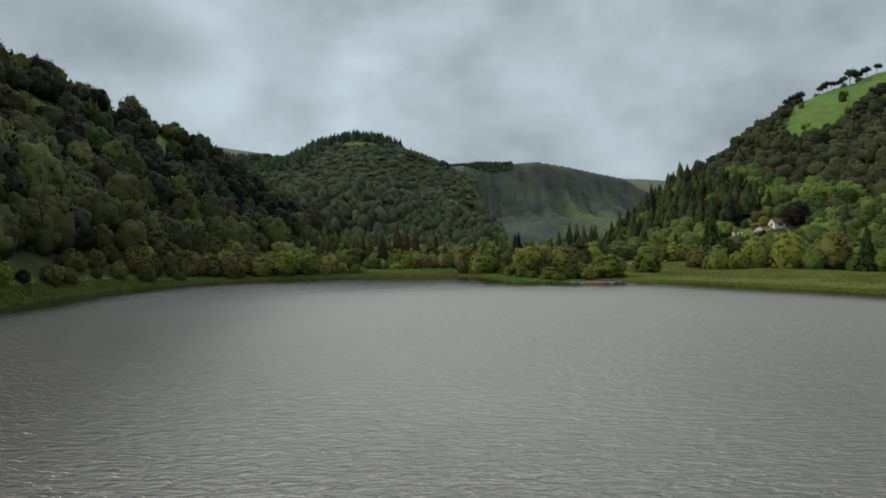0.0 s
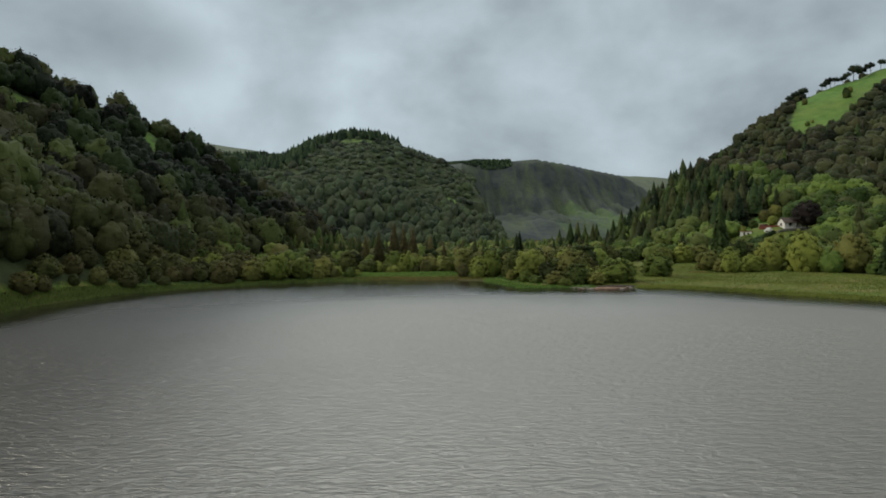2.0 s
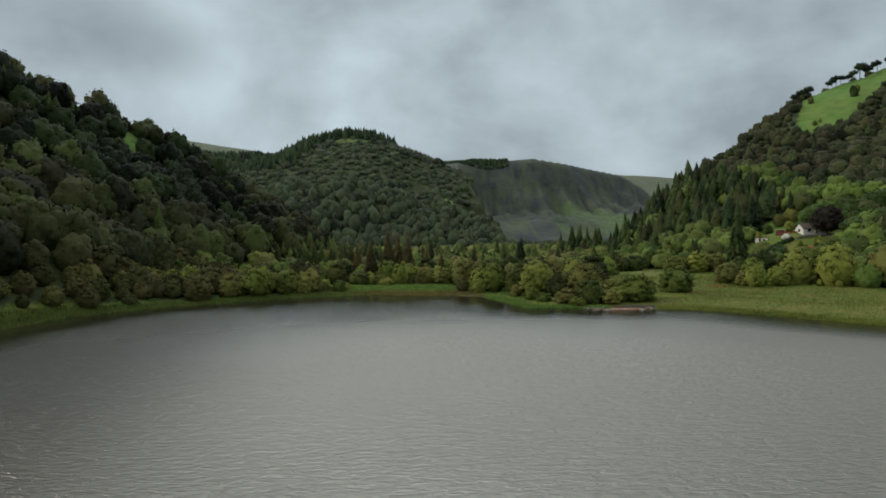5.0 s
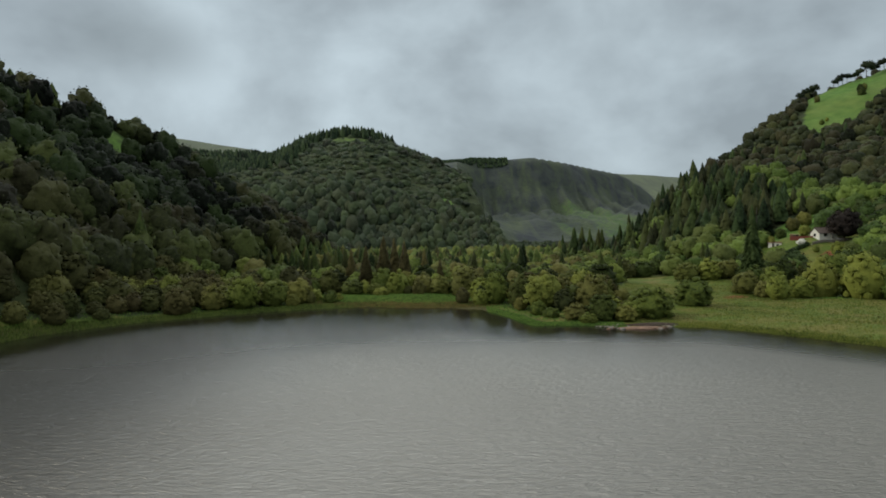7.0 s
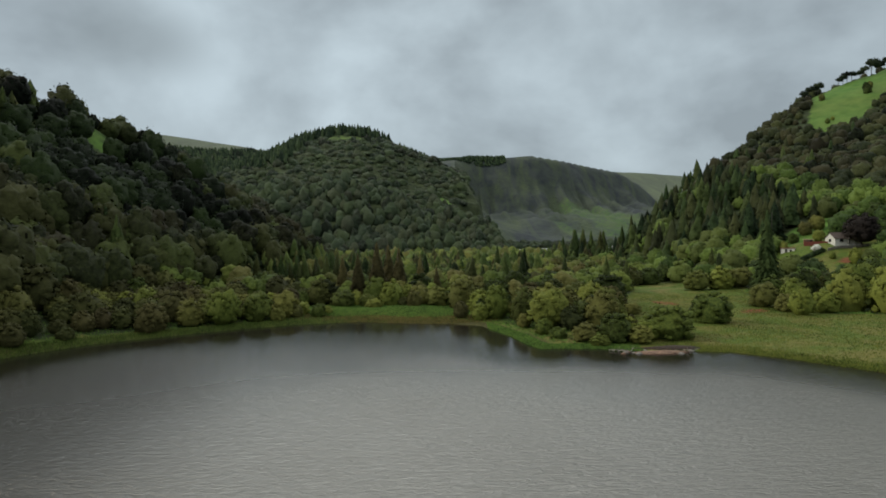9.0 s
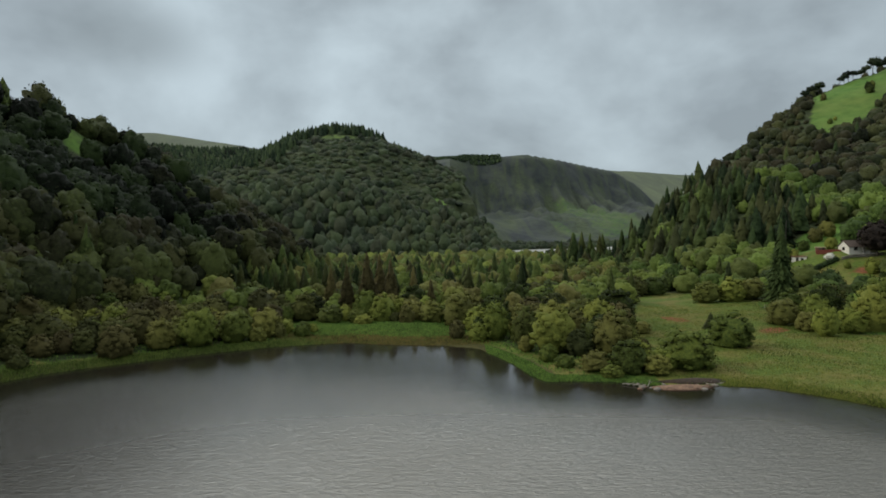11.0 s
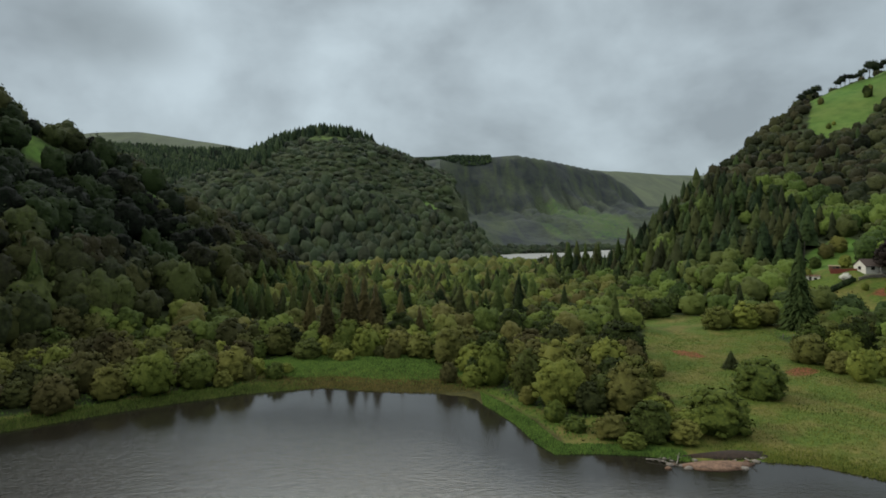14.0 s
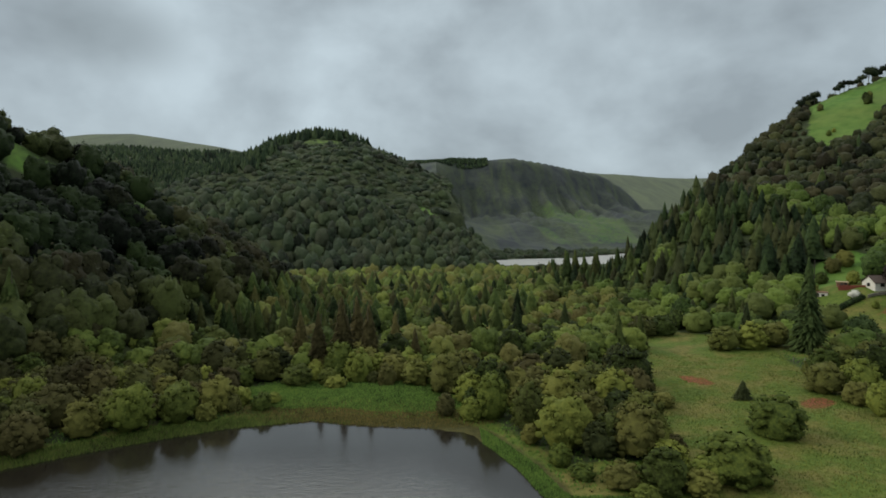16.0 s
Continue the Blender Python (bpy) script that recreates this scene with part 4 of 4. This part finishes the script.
while y < 1150:
    x = -760.0
    while x < 430:
        px, py = x + rng.uniform(-4.5, 4.5), y + rng.uniform(-4.5, 4.5)
        x += 8.6
        if abs(px) < 0.84 * (py - 40) and (px < 100 or py > 850):
            spots.append((px, py))
    y += 9.5
spots = np.array(spots)
spots = spots[edge_distance(TARN, spots[:, 0], spots[:, 1]) > 6]
for (x, y), z, zf in zip(spots, land(spots[:, 0], spots[:, 1]), land(spots[:, 0], spots[:, 1] - 14)):
    if z < zf - 9 or (y > 1040 and x > -360) or (20 < x < 115 and 640 < y < 830):
        continue
    turn = rng.uniform(0, 6.28)
    if (in_zone(x, y, -166, 954, 54, 21) > 0 or in_zone(x, y, -12, 738, 13, 24) > 0) and rng.random() < 0.85:
        continue
    crest = (abs(y - 1002) < 26 and -345 < x < -48) or (x < -235 and z > 128 + 0.1 * (x + 235))
    if crest and rng.random() < 0.95:
        for _ in range(3):
            k = rng.uniform(1.0, 1.4) if -264 < x < -112 else rng.uniform(0.5, 0.85)
            wood_ridge.add(SPRUCE_TINY[rng.randrange(5)], x + rng.uniform(-6, 6), y + rng.uniform(-6, 6), z - 1.0, k, k, turn)
    else:
        k = rng.choice((rng.uniform(0.6, 1.0), rng.uniform(0.9, 1.5), rng.uniform(1.2, 1.9)))
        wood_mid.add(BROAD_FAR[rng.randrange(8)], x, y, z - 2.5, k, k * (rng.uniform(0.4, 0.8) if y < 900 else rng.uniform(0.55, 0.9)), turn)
spots, y = [], 1190.0
while y < 1520:
    spots += [(v + rng.uniform(-8, 8), y + rng.uniform(-8, 8)) for v in range(-1050, -250, 11)]
    y += 15
spots = np.array(spots)
for (x, y), z in zip(spots, land(spots[:, 0], spots[:, 1])):
    k = rng.uniform(0.7, 1.1)
    wood_ridge.add(SPRUCE_TINY[rng.randrange(5)], x, y, z - 1, k * 1.5, k * 0.95, x)
# the plantation on the cliff top
spots = np.array([(rng.uniform(-190, 184), rng.uniform(1960, 2090)) for k in range(1900)])
for (x, y), z in zip(spots, land(spots[:, 0], spots[:, 1])):
    wood_ridge.add(SPRUCE_TINY[rng.randrange(5)], x, y, z - 2, 1.3, rng.uniform(0.55, 0.75), x)
wood_left.finish("oak_wood", M_OAK_SHADED, "dense oak and birch wood on a steep slope, darkened by shade in its colour")
wood_dark.finish("evergreen_wood", M_YEW_SHADED, "evergreen trees along the crest of the steep slope, shade painted into their near-black leaves")
wood_wet.finish("wet_woodland", M_WILLOW_FAR, "dense willow and alder thicket on the valley floor")
wood_right.finish("mixed_wood", M_MIXED, "mixed green wood climbing the sunny slope")
wood_heath.finish("heath_scrub", M_SCRUB, "dark birch and pine scrub on the high heathery slope")
wood_spruce.finish("spruce_plantation", M_SPRUCE_FAR, "dense spruce and larch plantation on the valley floor")
wood_fir.finish("fir_plantation", M_FIR_FAR, "dark fir and spruce trees climbing the slope")
wood_mid.finish("hill_wood", M_HILL_HAZY, "dense broad-leaved wood covering a rounded hill")
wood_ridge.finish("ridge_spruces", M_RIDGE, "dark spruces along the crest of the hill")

# pines on the skyline of the pasture
for k, (x, size) in enumerate(((398, 0.8), (403, 0.95), (408, 1.05), (413, 0.9), (423, 0.85), (430, 1.0), (436, 1.6), (446, 1.1), (458, 1.2), (470, 1.0), (376, 1.2), (371, 1.1), (364, 1.2))):
    y = float(np.interp(x, [345, 377, 405, 470, 560], [616, 605, 608, 620, 638]))
    m = place(x, y, size, k * 2.1, lean=0.12)
    if k < 3:
        PINE[k].matrix_basis = m
    else:
        copy_thing(PINE[k % 3], m).matrix_basis = m
# bushes on the pasture
for x, y, size in ((392, 560, 0.9), (400, 566, 0.8), (385, 548, 1.0), (356, 568, 0.8), (326, 514, 0.6), (333, 518, 0.45)):
    m = place(x, y, size, x)
    copy_thing(BROAD[3], m).matrix_basis = m
beech = tree_thing("copper_beech", "broad dark purple copper beech beside the cottage", "tree", "", crown(rng, 17.0, 8.0, 44, 2200, 0.42, base=0.05), M_BEECH, trunk_mesh("trunk", rng, 12, 0.5, 6, 7))
beech.matrix_basis = place(161, 241.5, 0.78, 0)
oak = tree_thing("lawn_oak", "dark round evergreen oak standing on the lawn", "tree", "", crown(rng, 10.0, 4.8, 22, 1200, 0.3, base=0.03), M_FIR, trunk_mesh("trunk", rng, 6, 0.3, 5, 3.5))
oak.matrix_basis = place(124, 213, 1.0, 0.5)
fir = tree_thing("tall_fir", "very tall dark fir at the edge of the lawn", "tree", "", conifer(rng, 29.0, 6.0, 64, 24, droop=0.35, fan=0.07), M_FIR, trunk_mesh("trunk", rng, 27, 0.5, 0, 1))
fir.matrix_basis = place(109, 214, 1.0, 1.0)
dead = tagged(new("dead_pine", trunk_mesh("dead_pine", rng, 14, 0.3, 7, 5, M_DEAD)), "bleached bare trunk of a dead pine above the wood", "tree")
dead.matrix_basis = place(242, 319, 0.95, 0)


larch = tree_thing("larch_tree", "tall rusty-brown larch rising above the wet thicket", "tree", "brown larches", conifer(rng, 20.0, 5.0, 30, 18, droop=0.25, fan=0.11), M_LARCH, trunk_mesh("trunk", rng, 18, 0.3, 0, 1))
for k, (x, y, size) in enumerate(((-33, 209, 0.85), (-27, 213, 1.05), (-19, 211, 0.95), (-12, 216, 0.8), (-40, 218, 0.8), (-24, 223, 1.0), (-6, 209, 0.6))):
    m = place(x, y, size, k * 1.9)
    if k:
        copy_thing(larch, m).matrix_basis = m
    else:
        larch.matrix_basis = m
shrub = tree_thing("flowering_shrub", "white flowering shrub beside the cottage terrace", "shrub", "", crown(rng, 3.0, 1.9, 16, 400, 0.16, base=0.0), M_BLOSSOM, trunk_mesh("trunk", rng, 1.8, 0.08, 4, 1.2))
shrub.matrix_basis = place(144.5, 243.5, 1.0, 0)
for k, (x, y, size) in enumerate(((67, 173, 0.25), (31, 264, 0.95), (47, 256, 0.7), (22, 300, 0.95), (-109, 197, 1.2), (-118, 206, 0.9), (-103, 208, 0.8), (127, 421, 1.3), (123, 430, 1.15), (104, 418, 1.3), (88, 425, 1.4), (81, 434, 1.1), (96, 436, 1.45), (92, 447, 1.4), (112, 440, 1.3), (100, 428, 1.35))):
    m = place(x, y, size, k * 2.3) @ Matrix.Diagonal((2.0 if size < 0.3 else 1.0, 2.0 if size < 0.3 else 1.0, 1, 1))
    copy_thing(SPRUCE[k % 4], m).matrix_basis = m


# ---- reeds and grass ----

def blades(name, box, keep, count, tall, wide, mat, label, category):
    x = pick.uniform(box[0], box[1], count)
    y = pick.uniform(box[2], box[3], count)
    ok = keep(x, y)
    x, y = x[ok], y[ok]
    z = np.maximum(land(x, y), -0.3)
    k = len(x)
    h = pick.uniform(0.55, 1.15, k) * tall
    a = pick.uniform(-1.2, 1.2, k)
    w = wide * pick.uniform(0.6, 1.3, k)
    lean = pick.uniform(-0.35, 0.35, (k, 2)) * h[:, None]
    base = np.stack([x, y, z - 0.05], -1)
    side = np.stack([np.cos(a) * w, np.sin(a) * w, 0 * a], -1)
    tip = base + np.stack([lean[:, 0], lean[:, 1], h], -1)
    V = np.stack([base - side, base + side, tip], 1).reshape(-1, 3)
    N = np.repeat(np.stack([0.35 * np.sin(a), -0.35 * np.cos(a), np.ones(k)], -1), 3, 0)
    N /= np.linalg.norm(N, axis=1)[:, None]
    tagged(new(name, mesh_from(name, V, np.arange(3 * k).reshape(-1, 3), mat, N, turn=False)), label, category, kind="stuff")


def shore(lo, hi):
    return lambda x, y: (edge_distance(LAKE, x, y) > lo) & (edge_distance(LAKE, x, y) < hi)


blades("reed_bed", (-112, -18, 62, 186), lambda x, y: shore(-0.8, 5.0)(x, y) & (in_zone(x, y, -16, 171, 36, 9, -8) < 0.5 * pick.random(x.shape)), 300000, 0.75, 0.09, M_GRASS, "green reeds fringing the lake shore", "reeds")
blades("shore_rushes", (46, 130, 40, 128), lambda x, y: shore(-0.3, 5.5)(x, y) & (edge_distance(LAKE, x, y) < 5.5 * pick.random(x.shape)), 420000, 0.42, 0.08, M_MEADOW, "green rushes along the edge of the meadow", "rushes")
blades("point_rushes", (8, 36, 122, 165), shore(-0.3, 3.0), 90000, 0.5, 0.1, M_FERN, "bright grass tussocks on the wooded point", "rushes")
blades("nettle_bed", (-52, 18, 165, 200), lambda x, y: (in_zone(x, y, -16, 182, 31, 12, -8) > 0) & (edge_distance(LAKE, x, y) > 7), 70000, 0.7, 0.16, M_FERN, "lush bright green bracken and nettles behind the shore", "undergrowth")
blades("sedge_bed", (-50, 12, 155, 186), lambda x, y: (edge_distance(LAKE, x, y) > -1.0) & (in_zone(x, y, -16, 171, 36, 9, -8) > 0.6 * pick.random(x.shape) ** 2), 60000, 0.5, 0.1, M_SEDGE, "low olive-brown sedge in the shallow bay", "sedge")
blades("undergrowth", (-100, 110, 60, 215), lambda x, y: (edge_distance(LAKE, x, y) > 4) & ~inside(MEADOW, x, y), 80000, 0.5, 0.22, M_FERN, "bracken and bramble under the shore trees", "undergrowth")
blades("meadow_grass", (38, 145, 40, 215), lambda x, y: inside(MEADOW, x, y), 130000, 0.34, 0.08, M_MEADOW, "rough tussocky meadow grass", "grass")

blades("rush_clumps", (40, 145, 45, 262), lambda x, y: inside(MEADOW, x, y) & (fbm(x / 9, y / 9, 61) > 0.1), 60000, 0.45, 0.08, M_GRASS, "dark green rush clumps in the rough meadow", "rushes")
blades("dry_grass", (40, 145, 45, 262), lambda x, y: inside(MEADOW, x, y) & (fbm(x / 12, y / 7, 67) > 0.13), 50000, 0.32, 0.08, M_SEDGE, "dry golden-brown grass in the rough meadow", "grass")


# ---- cottage and garden ----
def part(name, bm, mat, parent, label=""):
    me = bpy.data.meshes.new(name)
    bm.to_mesh(me)
    bm.free()
    me.materials.append(mat)
    ob = new(name, me)
    ob.parent = parent
    if label:
        ob["label"] = label
    return ob


def block(x0, x1, y0, y1, z0, z1, bevel=0.0):
    bm = bmesh.new()
    bmesh.ops.create_cube(bm, size=1.0)
    for v in bm.verts:
        v.co = Vector((x0 + (v.co.x + 0.5) * (x1 - x0), y0 + (v.co.y + 0.5) * (y1 - y0), z0 + (v.co.z + 0.5) * (z1 - z0)))
    if bevel:
        bmesh.ops.bevel(bm, geom=bm.edges[:], offset=bevel, segments=1, affect="EDGES")
    return bm


def prism(points, y0, y1):
    """An outline in x and z, drawn out along y."""
    bm = bmesh.new()
    a = [bm.verts.new((x, y0, z)) for x, z in points]
    b = [bm.verts.new((x, y1, z)) for x, z in points]
    bm.faces.new(a)
    bm.faces.new(list(reversed(b)))
    for i in range(len(a)):
        j = (i + 1) % len(a)
        bm.faces.new((a[i], b[i], b[j], a[j]))
    bmesh.ops.recalc_face_normals(bm, faces=bm.faces[:])
    return bm


def cottage():
    """White gabled cottage; its own x runs across the gable, its y along the ridge."""
    ob = tagged(new("cottage"), "white rendered cottage with a dark slate gable roof", "house")
    part("wall", prism([(-3.0, -1.5), (3.0, -1.5), (3.0, 2.4), (0, 4.5), (-3.0, 2.4)], 0, 11), M_WALL, ob)
    for side in (-1, 1):
        part("roof", prism([(0, 4.52), (0, 4.7), (side * 3.4, 2.28), (side * 3.4, 2.1)], -0.3, 11.3), M_SLATE, ob)
    part("ridge_tile", prism([(-0.16, 4.65), (0, 4.8), (0.16, 4.65)], -0.3, 11.3), M_SLATE, ob)
    stack = part("chimney", block(-0.45, 0.45, 8.0, 8.9, 3.9, 5.5, 0.04), M_WALL, ob)
    part("pot", block(-0.14, 0.14, 8.3, 8.6, 5.5, 5.9, 0.03), M_RUST, stack)
    win = part("window", block(-0.7, 0.7, -0.06, 0.02, 0.9, 2.1), M_FRAME, ob)
    for x in (-0.33, 0.33):
        part("pane", block(x - 0.28, x + 0.28, -0.075, -0.055, 0.98, 2.02), M_GLASS, win)
    part("sill", block(-0.8, 0.8, -0.16, 0.02, 0.8, 0.88), M_WALL, win)
    for y in (2.6, 8.2):
        win = part("window", block(2.98, 3.06, y - 0.7, y + 0.7, 0.9, 2.1), M_FRAME, ob)
        for k in (-0.33, 0.33):
            part("pane", block(3.05, 3.075, y + k - 0.28, y + k + 0.28, 0.98, 2.02), M_GLASS, win)
        part("sill", block(2.98, 3.16, y - 0.8, y + 0.8, 0.8, 0.88), M_WALL, win)
    door = part("door", block(2.98, 3.06, 4.9, 5.9, 0.0, 2.05), M_FRAME, ob)
    part("handle", block(3.06, 3.12, 5.7, 5.76, 0.95, 1.1), M_STONE, door)
    porch = part("porch_roof", prism([(3.0, 2.35), (3.0, 2.5), (4.7, 2.15), (4.7, 2.05)], 4.0, 6.8), M_SLATE, ob)
    for y in (4.2, 6.6):
        part("post", block(4.45, 4.57, y - 0.06, y + 0.06, -0.6, 2.09), M_WALL, ob)
    return ob


def shed(name, label, length, depth, tall, mat, roof_mat):
    ob = tagged(new(name), label, "shed")
    part("wall", block(0, length, 0, depth, -1.0, tall), mat, ob)
    part("roof", prism([(-0.2, tall + 0.02), (length + 0.2, tall + 0.02), (length + 0.2, tall + 0.2), (-0.2, tall + 0.35)], -0.2, depth + 0.2), roof_mat, ob)
    part("door", block(length * 0.3, length * 0.3 + 0.9, -0.05, 0.0, -0.2, min(1.9, tall - 0.2)), M_FRAME, ob)
    win = part("window", block(length * 0.62, length * 0.62 + 1.0, -0.05, 0.0, 0.7, 1.5), M_FRAME, ob)
    part("pane", block(length * 0.62 + 0.08, length * 0.62 + 0.92, -0.065, -0.045, 0.78, 1.42), M_GLASS, win)
    return ob


home = cottage()
home.matrix_basis = Matrix.Translation((152.6, 247.5, ground_z(153, 246))) @ Euler((0, 0, radians(-90))).to_matrix().to_4x4()
van = shed("white_shed", "low white shed with a rusty flat roof", 5.0, 2.6, 2.0, M_WALL, M_RUST)
van.matrix_basis = Matrix.Translation((136.5, 254, ground_z(137.5, 253))) @ Euler((0, 0, radians(-35))).to_matrix().to_4x4()
barn = shed("tan_roofed_shed", "small shed with a pale tan roof behind the red fence", 3.4, 2.4, 1.5, M_RUST, M_TAN)
barn.matrix_basis = Matrix.Translation((146, 254, ground_z(147, 253))) @ Euler((0, 0, radians(-30))).to_matrix().to_4x4()

red = tagged(new("red_fence"), "red painted board fence beside the cottage", "fence")
red.matrix_basis = Matrix.Translation((143.6, 250, ground_z(146, 249) + 0.1)) @ Euler((0, 0, radians(-8))).to_matrix().to_4x4()
for k in range(22):
    part("board", block(k * 0.42, k * 0.42 + 0.4, 0, 0.04, 0, 1.75 + 0.05 * (k % 2)), M_REDWOOD, red)
for z in (0.4, 1.4):
    part("rail", block(0, 9.2, 0.041, 0.1, z, z + 0.1), M_FRAME, red)


def hedge(x0, y0, x1, y1, tall, thick):
    """A clipped hedge as a run of leafy lumps."""
    w = Wood()
    length = math.hypot(x1 - x0, y1 - y0)
    steps_n = int(length / 1.1)
    for k in range(steps_n + 1):
        f = k / steps_n
        x, y = x0 + (x1 - x0) * f, y0 + (y1 - y0) * f
        w.add(BROAD_MID[k % 6], x, y, ground_z(x, y) - 0.3, thick / 8, tall / 7.5, k * 1.3)
    me = mesh_from("garden_hedge", np.concatenate(w.v), [np.concatenate(w.t), np.concatenate(w.q)], M_SPRUCE_FAR, np.concatenate(w.n))
    tagged(new("garden_hedge", me), "clipped dark green garden hedge above the lawn", "hedge")


hedge(129, 239, 146, 242, 1.9, 2.2)

wall = tagged(new("terrace_wall"), "rough stone terrace wall below the cottage", "wall")
for k in range(26):
    for row in range(3):
        x = 148 + k * 0.62 + 0.3 * (row % 2)
        st = part("stone", block(-0.29, 0.29, -0.22, 0.22, 0, 0.36, 0.06), M_STONE, wall)
        st.matrix_basis = Matrix.Translation((x, 241.5 + rng.uniform(-0.05, 0.05), ground_z(x, 241.5) - 0.1 + row * 0.37)) @ Euler((0, 0, rng.uniform(-0.1, 0.1))).to_matrix().to_4x4()

fence = tagged(new("field_fence"), "weathered post and wire fence across the field", "fence")
posts = []
for k in range(14):
    x, y = 98 + k * 2.6, 204 - k * 0.9
    z = ground_z(x, y)
    part("post", block(x - 0.07, x + 0.07, y - 0.07, y + 0.07, z - 0.4, z + 1.25, 0.02), M_POST, fence)
    posts.append((x, y, z))
for lift in (0.6, 1.1):
    bm = bmesh.new()
    for (ax, ay, az), (bx, by, bz) in zip(posts, posts[1:]):
        vs = [bm.verts.new(p) for p in ((ax, ay - 0.08, az + lift), (bx, by - 0.08, bz + lift), (bx, by - 0.08, bz + lift + 0.025), (ax, ay - 0.08, az + lift + 0.025))]
        bm.faces.new(vs)
    part("wire", bm, M_POST, fence)


# ---- stream mouth ----
def mound(name, cx, cy, rx, ry, tall, mat, label, category, seed):
    v, f = ICO2
    p = v * np.array([rx, ry, tall])
    p += np.stack([fbm(v[:, 0] * 2 + seed, v[:, 1] * 2, seed), fbm(v[:, 1] * 2, v[:, 2] * 2 + seed, seed + 3), 0.6 * fbm(v[:, 0] * 3, v[:, 1] * 3 + seed, seed + 5)], -1) * np.array([rx, ry, tall]) * 0.5
    p[:, 2] = np.maximum(p[:, 2], -0.35)
    ob = tagged(new(name, mesh_from(name, p, f, mat)), label, category)
    ob.matrix_basis = Matrix.Translation((cx, cy, 0.0))
    return ob


mound("peat_bank", 42, 125.3, 6.5, 1.3, 0.75, M_PEAT, "dark undercut peat bank behind the gravel bar", "bank", 7)
mound("gravel_bar", 38.8, 122.2, 4.8, 1.6, 0.42, M_SHINGLE, "pale brown gravel bar at the mouth of the stream", "gravel bar", 3)
for k in range(26):
    x, y = rng.uniform(30, 47), rng.uniform(121, 125.5)
    r = rng.uniform(0.15, 0.55)
    tagged(mound("boulder", x, y, r * 1.3, r, r * 0.7, M_STONE if k % 3 else M_SHINGLE, "wet grey boulder lying in the shallows", "rock", k + 10), group="boulders at the stream mouth")
for k, (x, y, a, n) in enumerate(((31.5, 123.6, 0.4, 3.2), (33.4, 123.2, 2.6, 2.6), (43.6, 123.6, 0.1, 2.8), (30, 124.4, 1.2, 2.2))):
    log = tagged(new("driftwood_log", trunk_mesh("driftwood_log", rng, n, 0.07, 4, 1.0, M_DEAD)), "bleached driftwood branch stranded at the water's edge", "driftwood", "driftwood")
    log.matrix_basis = Matrix.Translation((x, y, 0.25)) @ Euler((radians(82), 0, a)).to_matrix().to_4x4()

# loose bushes on the paddock and round the garden
for x, y, size in ((150, 268, 0.6), (160, 276, 0.8), (168, 280, 0.9), (140, 262, 0.7), (158, 262, 0.5), (146, 236, 0.35), (132, 244, 0.4), (120, 232, 0.5), (152, 254, 0.6), (139, 256, 0.5)):
    m = place(x, y, size, x * 1.7)
    copy_thing(BROAD[int(x) % 8], m).matrix_basis = m
